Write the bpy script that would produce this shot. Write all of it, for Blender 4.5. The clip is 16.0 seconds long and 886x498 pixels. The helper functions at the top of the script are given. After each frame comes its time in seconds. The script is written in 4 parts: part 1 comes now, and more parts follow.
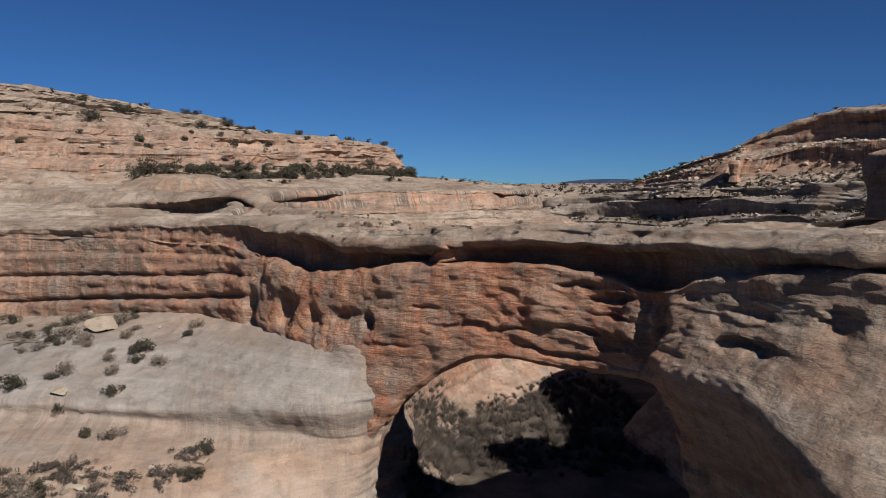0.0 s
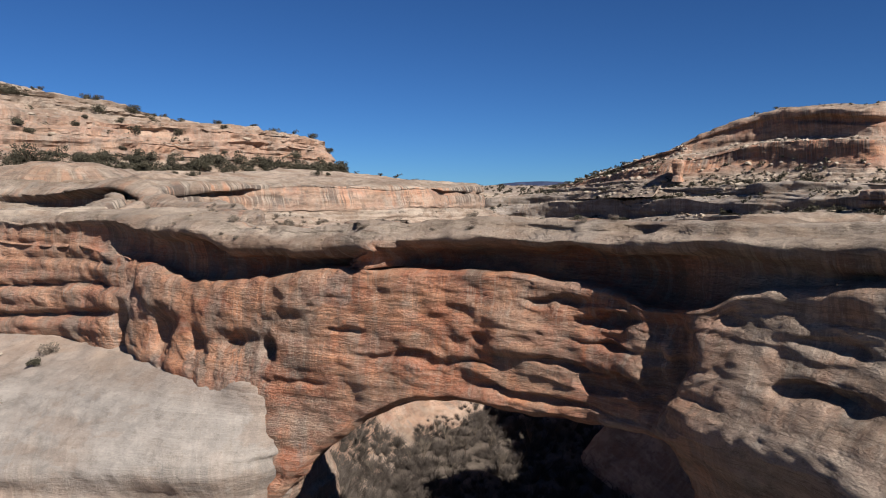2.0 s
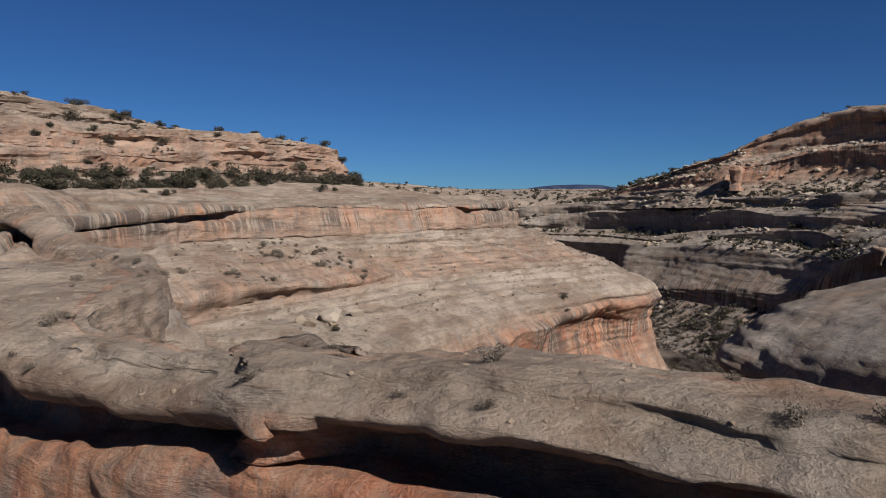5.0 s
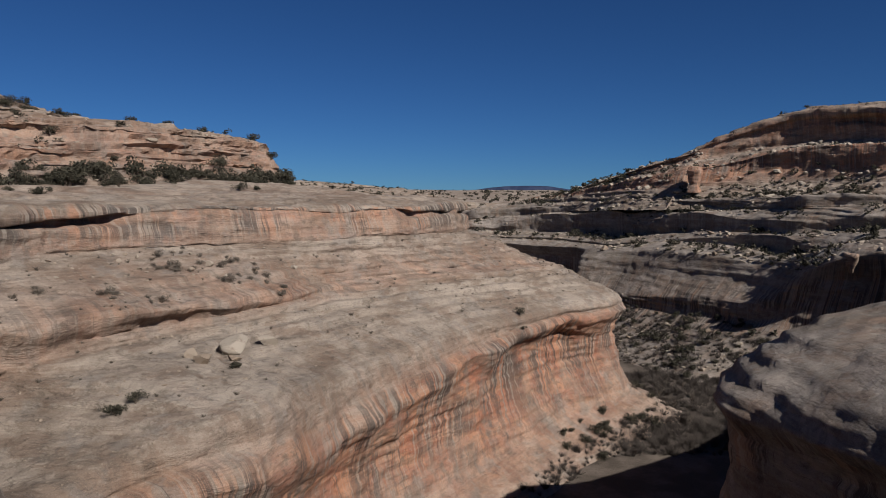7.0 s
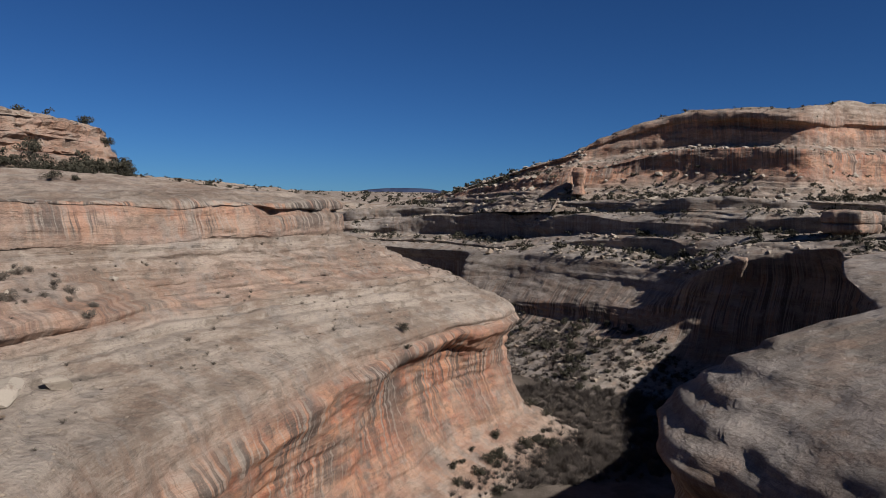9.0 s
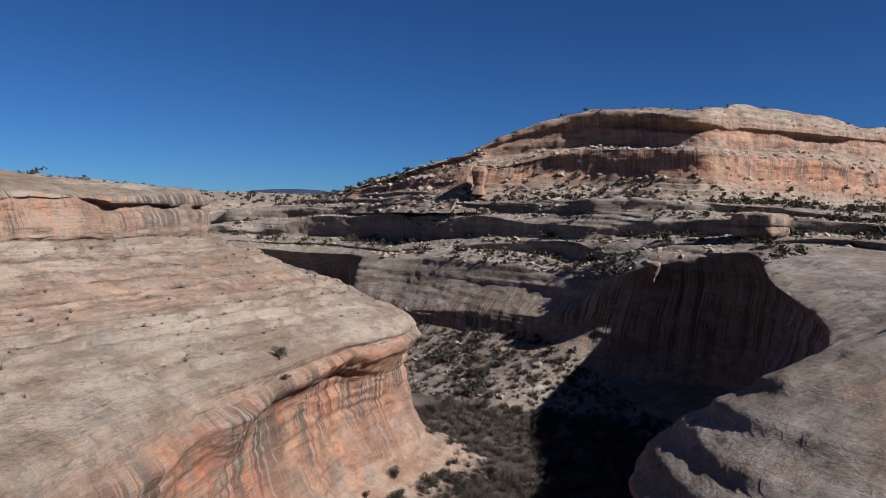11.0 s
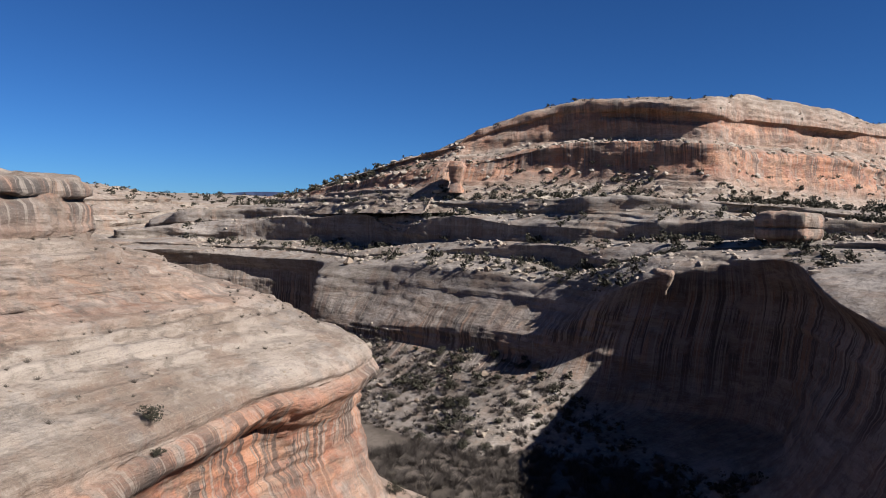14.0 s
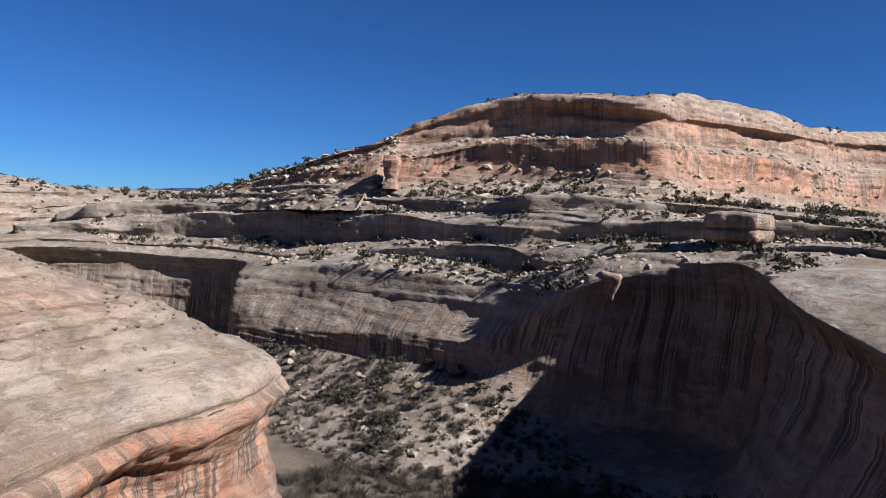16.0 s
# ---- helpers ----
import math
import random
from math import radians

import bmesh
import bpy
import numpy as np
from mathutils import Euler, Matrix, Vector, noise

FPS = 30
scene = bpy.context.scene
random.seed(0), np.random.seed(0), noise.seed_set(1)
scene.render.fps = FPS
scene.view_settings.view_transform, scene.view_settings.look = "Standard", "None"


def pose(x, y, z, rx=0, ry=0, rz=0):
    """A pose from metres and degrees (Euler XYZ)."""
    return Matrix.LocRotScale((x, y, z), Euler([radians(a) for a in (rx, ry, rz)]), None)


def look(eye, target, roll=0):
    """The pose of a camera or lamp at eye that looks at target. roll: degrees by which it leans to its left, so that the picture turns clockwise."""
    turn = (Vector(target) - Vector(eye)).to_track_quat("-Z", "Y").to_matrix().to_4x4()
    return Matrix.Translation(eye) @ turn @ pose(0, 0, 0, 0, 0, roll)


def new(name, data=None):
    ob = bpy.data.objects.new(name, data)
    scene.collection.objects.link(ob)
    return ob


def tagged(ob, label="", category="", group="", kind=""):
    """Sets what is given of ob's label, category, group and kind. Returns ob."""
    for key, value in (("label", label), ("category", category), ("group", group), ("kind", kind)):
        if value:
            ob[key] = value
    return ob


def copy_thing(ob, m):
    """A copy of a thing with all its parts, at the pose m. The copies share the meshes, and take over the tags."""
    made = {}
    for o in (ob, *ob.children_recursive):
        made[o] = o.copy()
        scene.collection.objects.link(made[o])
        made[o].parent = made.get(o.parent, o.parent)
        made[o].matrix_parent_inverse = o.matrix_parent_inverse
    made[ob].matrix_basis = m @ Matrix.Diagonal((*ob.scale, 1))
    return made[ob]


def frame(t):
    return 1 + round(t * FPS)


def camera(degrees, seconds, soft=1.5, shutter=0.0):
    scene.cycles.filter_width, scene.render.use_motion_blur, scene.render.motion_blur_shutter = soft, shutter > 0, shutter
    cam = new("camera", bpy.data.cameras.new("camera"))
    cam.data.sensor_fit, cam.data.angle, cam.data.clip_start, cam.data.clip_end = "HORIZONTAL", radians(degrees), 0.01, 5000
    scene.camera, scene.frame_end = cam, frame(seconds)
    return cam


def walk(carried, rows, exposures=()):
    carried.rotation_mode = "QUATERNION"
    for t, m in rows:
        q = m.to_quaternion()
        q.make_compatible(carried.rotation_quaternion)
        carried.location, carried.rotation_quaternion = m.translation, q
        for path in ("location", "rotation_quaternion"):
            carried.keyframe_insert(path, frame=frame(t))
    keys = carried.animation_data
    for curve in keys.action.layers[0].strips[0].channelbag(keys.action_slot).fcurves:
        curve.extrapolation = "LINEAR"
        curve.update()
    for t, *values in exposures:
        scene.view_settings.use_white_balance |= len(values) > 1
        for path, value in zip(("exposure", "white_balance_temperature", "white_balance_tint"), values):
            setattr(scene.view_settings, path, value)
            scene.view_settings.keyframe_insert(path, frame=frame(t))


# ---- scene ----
cam = camera(65.1, 16.0, 0.9)
METRES, EYE, TILT, LEAN, TURN = 300.0, 92.0, -4.8, 0.0, 0.0
ROWS = [
    (0.0, 0.0, 0.0, 0.0, -0.0, 0.0, 0.0),
    (0.5, -0.001, 0.0307, 0.0001, 0.03, 0.02, 0.01),
    (0.6, -0.0008, 0.0373, 0.0001, -1.5, 0.026, 0.026),
    (0.7, -0.0006, 0.0439, 0.0001, -4.9, 0.032, 0.042),
    (0.8, -0.0005, 0.0506, 0.0, -5.3, 0.038, 0.058),
    (1.0, -0.0001, 0.0638, -0.0, -5.33, 0.05, 0.09),
    (1.5, 0.002, 0.0955, -0.0003, -5.28, 0.11, 0.1),
    (2.0, 0.0052, 0.1274, -0.0001, -5.22, 0.16, 0.13),
    (2.5, 0.0094, 0.1594, 0.0005, -5.12, 0.21, 0.14),
    (3.0, 0.014, 0.1926, 0.0051, -4.51, 0.24, 0.12),
    (3.5, 0.0188, 0.2245, 0.017, -3.03, 0.28, 0.13),
    (4.0, 0.0239, 0.2561, 0.0281, -2.74, 0.32, 0.1),
    (6.5, 0.049, 0.4151, 0.0489, -1.99, 0.45, 0.1),
    (6.7, 0.0512, 0.4286, 0.0493, -2.2, 0.446, 0.124),
    (6.8, 0.0524, 0.4353, 0.0495, -3.3, 0.444, 0.136),
    (6.9, 0.0535, 0.4421, 0.0497, -5.4, 0.442, 0.148),
    (7.0, 0.0546, 0.4488, 0.0499, -6.52, 0.44, 0.16),
    (7.5, 0.0598, 0.4808, 0.0512, -6.44, 0.46, 0.17),
    (7.8, 0.0636, 0.5002, 0.0517, -6.5, 0.472, 0.206),
    (7.9, 0.0649, 0.5066, 0.0518, -8.3, 0.476, 0.218),
    (8.0, 0.0662, 0.5131, 0.052, -9.83, 0.48, 0.23),
    (10.5, 0.109, 0.6708, 0.0563, -18.23, 0.7, 0.34),
    (10.6, 0.1115, 0.6771, 0.0565, -18.3, 0.71, 0.364),
    (10.7, 0.114, 0.6834, 0.0567, -21.3, 0.72, 0.388),
    (10.8, 0.1164, 0.6898, 0.0569, -24.5, 0.73, 0.412),
    (10.9, 0.1189, 0.6961, 0.0571, -25.2, 0.74, 0.436),
    (11.0, 0.1214, 0.7024, 0.0573, -25.23, 0.75, 0.46),
    (11.5, 0.1343, 0.7314, 0.0582, -25.15, 0.81, 0.45),
    (11.6, 0.1372, 0.7371, 0.0584, -25.2, 0.818, 0.454),
    (11.7, 0.1401, 0.7428, 0.0586, -25.7, 0.826, 0.458),
    (11.8, 0.1429, 0.7485, 0.0587, -27.3, 0.834, 0.462),
    (12.0, 0.1487, 0.7599, 0.0591, -27.5, 0.85, 0.47),
    (12.5, 0.1637, 0.7881, 0.0597, -27.4, 0.92, 0.45),
    (13.0, 0.1802, 0.8168, 0.0605, -27.28, 0.98, 0.44),
    (13.5, 0.197, 0.8435, 0.0616, -27.14, 1.02, 0.45),
    (14.0, 0.2142, 0.8701, 0.0621, -26.99, 1.06, 0.44),
    (14.5, 0.2311, 0.8965, 0.0633, -26.86, 1.06, 0.42),
    (15.0, 0.2483, 0.9221, 0.0642, -26.68, 1.08, 0.37),
    (15.5, 0.2586, 0.9354, 0.0648, -27.11, 1.06, 0.24),
    (15.7, 0.2606, 0.9374, 0.0644, -28.2, 1.048, 0.176),
    (15.8, 0.2615, 0.9383, 0.0642, -29.8, 1.042, 0.144),
    (15.9, 0.2625, 0.9393, 0.064, -31.6, 1.036, 0.112),
    (16.0, 0.2635, 0.9403, 0.0638, -32.0, 1.03, 0.08),
]
walk(cam, [(t, pose(0, 0, EYE, TILT, LEAN, TURN) @ pose(METRES * x, METRES * y, METRES * z, 90 + pitch, roll, yaw)) for t, x, y, z, yaw, pitch, roll in ROWS], [(t, e, 6340 - 54 * max(0, min(t - 3.5, 3.5)) - 25 * max(0, min(t - 5, 10)), 13) for t, e in ((0.0, 0.75), (0.5, 0.88), (1.0, 1.12), (3.0, 1.18), (3.5, 0.95), (5.0, 0.65), (6.5, 0.42), (8.0, 0.50), (10.5, 0.80), (12.5, 1.08), (14.5, 1.25), (16.0, 1.35))])

# ---------------------------------------------------------------- light
SUN_DIR = Vector((0.545, -0.838, 0.0)).normalized()
SUN_EL = radians(38)
world = bpy.data.worlds.new("sky")
scene.world = world
world.use_nodes = True
wn = world.node_tree
sky = wn.nodes.new("ShaderNodeTexSky")
sky.sky_type, sky.sun_disc = "NISHITA", False
sky.sun_elevation, sky.sun_rotation = SUN_EL, math.atan2(SUN_DIR.x, SUN_DIR.y)
sky.altitude, sky.air_density, sky.dust_density, sky.ozone_density = 5000, 1.2, 0.0, 1.5
wn.nodes["Background"].inputs["Strength"].default_value = 0.0215
deep = wn.nodes.new("ShaderNodeMix")
deep.data_type, deep.blend_type = "RGBA", "MULTIPLY"
deep.inputs[0].default_value, deep.inputs[7].default_value = 1.0, (0.44, 0.90, 1.46, 1)
wn.links.new(sky.outputs[0], deep.inputs[6])
wn.links.new(deep.outputs[2], wn.nodes["Background"].inputs["Color"])
sun = new("sun", bpy.data.lights.new("sun", "SUN"))
sun.data.energy, sun.data.angle, sun.data.color = 4.7, radians(0.53), (1.0, 0.93, 0.82)
sun.matrix_world = look((SUN_DIR * math.cos(SUN_EL) + Vector((0, 0, math.sin(SUN_EL)))) * 800, (0, 0, 0))


# ---------------------------------------------------------------- arithmetic
def hashed(ix, iy, iz, seed):
    h = (ix.astype(np.int64) * 374761393 + iy.astype(np.int64) * 668265263 + iz.astype(np.int64) * 2147483647 + seed * 1274126177) & 0xFFFFFFFF
    h = ((h ^ (h >> 13)) * 1274126177) & 0xFFFFFFFF
    return ((h ^ (h >> 16)) & 0xFFFF) / 32767.5 - 1.0


def vnoise(p, seed=0):
    """Smooth value noise in -1..1 at an array of places."""
    f = np.floor(p)
    w = p - f
    w = w * w * w * (w * (w * 6 - 15) + 10)
    i = f.astype(np.int64)
    out = 0
    for dx in (0, 1):
        for dy in (0, 1):
            for dz in (0, 1):
                k = (w[..., 0] if dx else 1 - w[..., 0]) * (w[..., 1] if dy else 1 - w[..., 1]) * (w[..., 2] if dz else 1 - w[..., 2])
                out = out + k * hashed(i[..., 0] + dx, i[..., 1] + dy, i[..., 2] + dz, seed)
    return out


def fbm(p, octaves=4, seed=0, gain=0.5):
    out, a, q = 0, 1.0, p
    for k in range(octaves):
        out = out + a * vnoise(q, seed + k * 17)
        a, q = a * gain, q * 2.03 + 11.7
    return out


def spline(a, t, smooth):
    """Rows of a (n, ...) read at places t in 0..n-1: straight lines blended with a Catmull-Rom curve."""
    n = len(a)
    i = np.clip(np.floor(t).astype(int), 0, n - 2)
    w = (t - i).reshape((-1,) + (1,) * (a.ndim - 1))
    p0, p1, p2, p3 = a[np.clip(i - 1, 0, n - 1)], a[i], a[i + 1], a[np.clip(i + 2, 0, n - 1)]
    c = 0.5 * (2 * p1 + (p2 - p0) * w + (2 * p0 - 5 * p1 + 4 * p2 - p3) * w ** 2 + (3 * p1 - p0 - 3 * p2 + p3) * w ** 3)
    return smooth * c + (1 - smooth) * (p1 + (p2 - p1) * w)


def spread(a, step):
    """Places in 0..n-1 along the first axis of a, about step metres apart (mean over the other axis)."""
    d = np.linalg.norm(np.diff(a, axis=0), axis=-1)
    d = np.maximum(d.reshape(len(d), -1).mean(axis=1), 1e-3)
    out = [0.0]
    for i, length in enumerate(d):
        m = max(1, int(round(length / step)))
        out += [i + (k + 1) / m for k in range(m)]
    return np.array(out)


def ledges(z, seed):
    """A bedding profile: hard beds stand proud, soft ones are cut back; in -1..1."""
    q = np.stack([z * 0 + 3.1, z * 0 + seed, z], -1)
    return 0.6 * np.tanh(3 * vnoise(q * 0.22, 5)) + 0.4 * np.tanh(3 * vnoise(q * 0.7, 9))


def blocks(P, run, seed, thick, width):
    """Jointed beds: each bed, and each block along it, stands out or back by its own measure; in about -1..1."""
    b = (P[..., 2] + 0.5 * thick * vnoise(P / 60.0, seed + 1) + 0.15 * thick * vnoise(P / 11.0, seed + 2)) / thick
    b = b + 0.45 * vnoise(np.stack([b * 0, b * 0 + seed, b * 0.6], -1), seed + 3)
    i = np.floor(b)
    f = b - i
    o = np.zeros_like(i)
    wide = width * (1.0 + 0.6 * hashed(i, o, o, seed + 4))
    c = run / wide + 7.3 * hashed(i, o, o, seed + 5) + 0.3 * vnoise(P / 6.0, seed + 6)
    h = hashed(i, np.floor(c), o, seed + 7)
    parting = np.exp(-((f / 0.16) ** 2)) * np.clip(0.3 + 1.4 * vnoise(P / 24.0, seed + 9), 0, 1)
    return 0.5 * hashed(i, o, o, seed + 8) + 0.5 * h - 0.9 * parting - 0.25 * np.clip(f - 0.7, 0, 1) / 0.3


def dense(rows, times):
    """The same contours with more stations."""
    A = np.array(rows, float).transpose(1, 0, 2)
    t = np.linspace(0, len(A) - 1, (len(A) - 1) * times + 1)
    return list(spline(A, t, 1.0).transpose(1, 0, 2))


def wander(row, size, seed):
    """Noise along a contour, in -1..1."""
    q = np.array(row, float) / size
    q[:, 2] = seed * 3.7
    return np.clip(1.6 * vnoise(q, seed), -1, 1)


def grid_normals(P):
    n = np.cross(np.gradient(P, axis=0), np.gradient(P, axis=1))
    return n / np.maximum(np.linalg.norm(n, axis=-1, keepdims=True), 1e-6)


def sheet(name, P, material, masks=None):
    """A mesh object from a grid of places."""
    nu, nv = P.shape[:2]
    i = np.arange(nu * nv).reshape(nu, nv)
    faces = np.stack([i[:-1, :-1], i[1:, :-1], i[1:, 1:], i[:-1, 1:]], -1).reshape(-1, 4)
    me = bpy.data.meshes.new(name)
    me.vertices.add(nu * nv)
    me.vertices.foreach_set("co", P.astype(np.float32).ravel())
    me.loops.add(faces.size)
    me.loops.foreach_set("vertex_index", faces.astype(np.int32).ravel())
    me.polygons.add(len(faces))
    me.polygons.foreach_set("loop_start", np.arange(0, faces.size, 4, dtype=np.int32))
    me.update(calc_edges=True)
    for key, values in (masks or {}).items():
        me.attributes.new(key, "FLOAT", "POINT").data.foreach_set("value", values.astype(np.float32).ravel())
    me.polygons.foreach_set("use_smooth", np.ones(len(faces), dtype=bool))
    me.materials.append(material)
    return new(name, me)


def terraces(P, H, height, strength, lean):
    """Turns slopes into flat benches and short cliffs that lean out a little at their tops."""
    shift = 0.9 * vnoise(P * np.array([1 / 70, 1 / 70, 0.0]), 91) + 0.25 * vnoise(P * np.array([1 / 17, 1 / 17, 0.0]), 92)
    q = P[..., 2] / height + shift + 0.6 * vnoise(np.stack([P[..., 2] * 0, P[..., 2] * 0, P[..., 2] / (height * 2.3)], -1), 93)
    f = q - np.floor(q)
    r = f ** 5 / (f ** 5 + (1 - f) ** 5)
    strength = strength * np.clip(0.62 + 1.1 * vnoise(P / np.array([55.0, 55.0, 16.0]), 95), 0, 1)
    Q = P + H * (lean * strength * (r - 0.5) * np.exp(-(((f - 0.5) / 0.22) ** 2)))[..., None]
    Q[..., 2] += strength * height * (r - f)
    return Q


def loft(name, rows, step_u, step_v, material, smooth=0.7, beds=1.0, rough=1.0, grain=0.25, big=26.0, seed=1, dents=(), warm=None, streak=None, steps=None, step_height=7.0, flip=False, warm_u=None, joints=0.6, blocky=0.0, thick=3.0, width=9.0, faceted=False, carve=None):
    """Rock drawn over contour lines (rows of stations), with bedding ledges and weathering.
    dents: (x, y, z, radius across, radius in height, depth). Row by row, 0 to 1: warm, how orange;
    streak, how stained; steps, how far slopes break into benches."""
    A = np.array(rows, dtype=float).transpose(1, 0, 2)
    tu, tv = spread(A, step_u), spread(A.transpose(1, 0, 2), step_v)
    P = spline(spline(A, tu, 1.0).transpose(1, 0, 2), tv, smooth).transpose(1, 0, 2)

    def by_row(v):
        return np.repeat(np.interp(tv, np.arange(len(rows)), v if v is not None else [0] * len(rows))[None, :], len(tu), 0)

    side = -1.0 if flip else 1.0
    N = side * grid_normals(P)
    H = N * np.array([1, 1, 0.0])
    H = H / np.maximum(np.linalg.norm(H, axis=-1, keepdims=True), 0.2)
    warp = np.stack([1.3 * fbm(P / 5.0, 3, 301), 1.3 * fbm(P / 5.0, 3, 302), 0.8 * fbm(P / np.array([5.0, 5.0, 3.0]), 3, 303)], -1) if len(dents) else 0
    for x, y, z, ra, rh, depth in dents:
        d = (P + warp - np.array([x, y, z])) / np.array([ra, ra, rh])
        P = P - H * (depth * np.exp(-(np.sum(d * d, -1, keepdims=True)) ** 2))
    if carve is not None:
        P = P - H * carve(P, tu)[..., None]
    P = P + N * (rough * fbm(P / np.array([big, big, big * 0.6]), 4, seed + 20))[..., None]
    if steps is not None:
        P = terraces(P, H, step_height, by_row(steps), 2.2)
        N = side * grid_normals(P)
    steep = np.clip(1.25 * (1 - np.abs(N[..., 2:3])), 0, 1)
    zz = P[..., 2] + 1.6 * vnoise(P / 45.0, 3) + 0.6 * vnoise(P / 14.0, 4)
    strong = np.clip(0.55 + 0.8 * vnoise(P / 38.0, seed + 8), 0, 1.4)[..., None]
    P = P + H * steep * beds * strong * ledges(zz, seed)[..., None]
    if blocky:
        run = np.cumsum(np.linalg.norm(np.diff(P, axis=0, prepend=P[:1]), axis=-1), axis=0)
        P = P + H * steep * (blocky * np.clip(0.75 + 0.8 * vnoise(P / 33.0, seed + 71), 0.1, 1.4) * blocks(P, run, seed + 50, thick, width))[..., None]
    split = vnoise(P / np.array([7.0, 7.0, 42.0]), seed + 61)
    split = np.tanh(5 * split) * (0.5 + 0.5 * vnoise(P / 30.0, seed + 62))
    P = P + H * steep * (joints * split)[..., None]
    P = P + N * (grain * fbm(P / np.array([3.2, 3.2, 1.5]), 2, seed + 40))[..., None]
    hot = by_row(warm)
    if warm_u is not None:
        hot = hot * np.interp(tu, np.arange(len(rows[0])), warm_u)[:, None]
    run = np.cumsum(np.linalg.norm(np.diff(P, axis=0, prepend=P[:1]), axis=-1).mean(axis=1))
    fall = np.cumsum(np.linalg.norm(np.diff(P, axis=1, prepend=P[:, :1]), axis=-1).mean(axis=0))
    run, fall = np.broadcast_to(run[:, None], P.shape[:2]), np.broadcast_to(fall[None, :], P.shape[:2])
    ob = sheet(name, P, material, {"warm": hot, "streak": by_row(streak), "run": run, "fall": fall})
    if faceted:
        ob.data.polygons.foreach_set("use_smooth", np.zeros(len(ob.data.polygons), dtype=bool))
    SURFACE[name] = (P, side * grid_normals(P))
    return ob


SURFACE = {}


def along(points, z, out=0.0, sag=None):
    """A contour: plan points pushed out (to the right of their run) with a height for each."""
    p = np.array(points, dtype=float)
    t = np.gradient(p, axis=0)
    t /= np.linalg.norm(t, axis=1, keepdims=True)
    o = np.broadcast_to(np.asarray(out, dtype=float), (len(p),))[:, None]
    q = p + np.stack([t[:, 1], -t[:, 0]], 1) * o
    return np.concatenate([q, np.broadcast_to(np.asarray(z, dtype=float), (len(p),))[:, None]], 1)


def benches(a, b, count, seed, lean=0.04, cut=0.86):
    """Contours between two contours: a run of small cliffs, each leaning out over a bench."""
    a, b = np.array(a, float), np.array(b, float)
    out = []
    for k in range(count):
        f0 = (k + 0.55 + 0.30 * wander(a, 70.0, seed + k) + 0.14 * wander(a, 18.0, seed + k + 40)) / count
        z0 = (k + 0.11 + 0.11 * wander(a, 50.0, seed + k + 80)) / count
        z1 = (k + cut - 0.32 + 0.42 * wander(a, 45.0, seed + k + 120)) / count
        for f, z in ((f0, z0), (f0 - lean / count, z1)):
            q = a + (b - a) * f[:, None]
            q[:, 2] = a[:, 2] + (b[:, 2] - a[:, 2]) * z
            out.append(q)
    return out


# ---------------------------------------------------------------- materials
class Nodes:
    """Short hand for a node material on world places."""

    def __init__(self, name, roughness=0.95, specular=0.15):
        self.m = bpy.data.materials.new(name)
        self.m.use_nodes = True
        self.nt = self.m.node_tree
        self.bsdf = self.nt.nodes["Principled BSDF"]
        self.bsdf.inputs["Roughness"].default_value = roughness
        self.bsdf.inputs["Specular IOR Level"].default_value = specular
        self.at = self.nt.nodes.new("ShaderNodeNewGeometry").outputs["Position"]

    def put(self, socket, value):
        if isinstance(value, bpy.types.NodeSocket):
            self.nt.links.new(value, socket)
        else:
            socket.default_value = value

    def noise(self, scale, detail=4, rough=0.6, shift=0.0):
        v = self.nt.nodes.new("ShaderNodeVectorMath")
        v.operation = "MULTIPLY_ADD"
        self.put(v.inputs[0], self.at)
        v.inputs[1].default_value = scale if isinstance(scale, tuple) else (scale,) * 3
        v.inputs[2].default_value = (shift,) * 3
        t = self.nt.nodes.new("ShaderNodeTexNoise")
        t.inputs["Scale"].default_value, t.inputs["Detail"].default_value, t.inputs["Roughness"].default_value = 1.0, detail, rough
        self.put(t.inputs["Vector"], v.outputs[0])
        return t.outputs["Fac"]

    def ramp(self, fac, a, b, lo=0.0, hi=1.0):
        r = self.nt.nodes.new("ShaderNodeMapRange")
        r.interpolation_type = "SMOOTHSTEP"
        for k, value in enumerate((fac, a, b, lo, hi)):
            self.put(r.inputs[k], value)
        return r.outputs[0]

    def math(self, op, a, b):
        n = self.nt.nodes.new("ShaderNodeMath")
        n.operation = op
        self.put(n.inputs[0], a)
        self.put(n.inputs[1], b)
        return n.outputs[0]

    def mix(self, fac, a, b, blend="MIX"):
        n = self.nt.nodes.new("ShaderNodeMix")
        n.data_type, n.blend_type = "RGBA", blend
        self.put(n.inputs[0], fac)
        for k, value in ((6, a), (7, b)):
            self.put(n.inputs[k], (*value, 1) if isinstance(value, tuple) else value)
        return n.outputs[2]

    def read(self, name):
        n = self.nt.nodes.new("ShaderNodeAttribute")
        n.attribute_name = name
        return n.outputs["Fac"]

    def finish(self, colour, height=None, distance=0.3, strength=0.7):
        self.put(self.bsdf.inputs["Base Color"], colour)
        if height is not None:
            b = self.nt.nodes.new("ShaderNodeBump")
            b.inputs["Strength"].default_value, b.inputs["Distance"].default_value = strength, distance
            self.put(b.inputs["Height"], height)
            self.put(self.bsdf.inputs["Normal"], b.outputs[0])
        return self.m


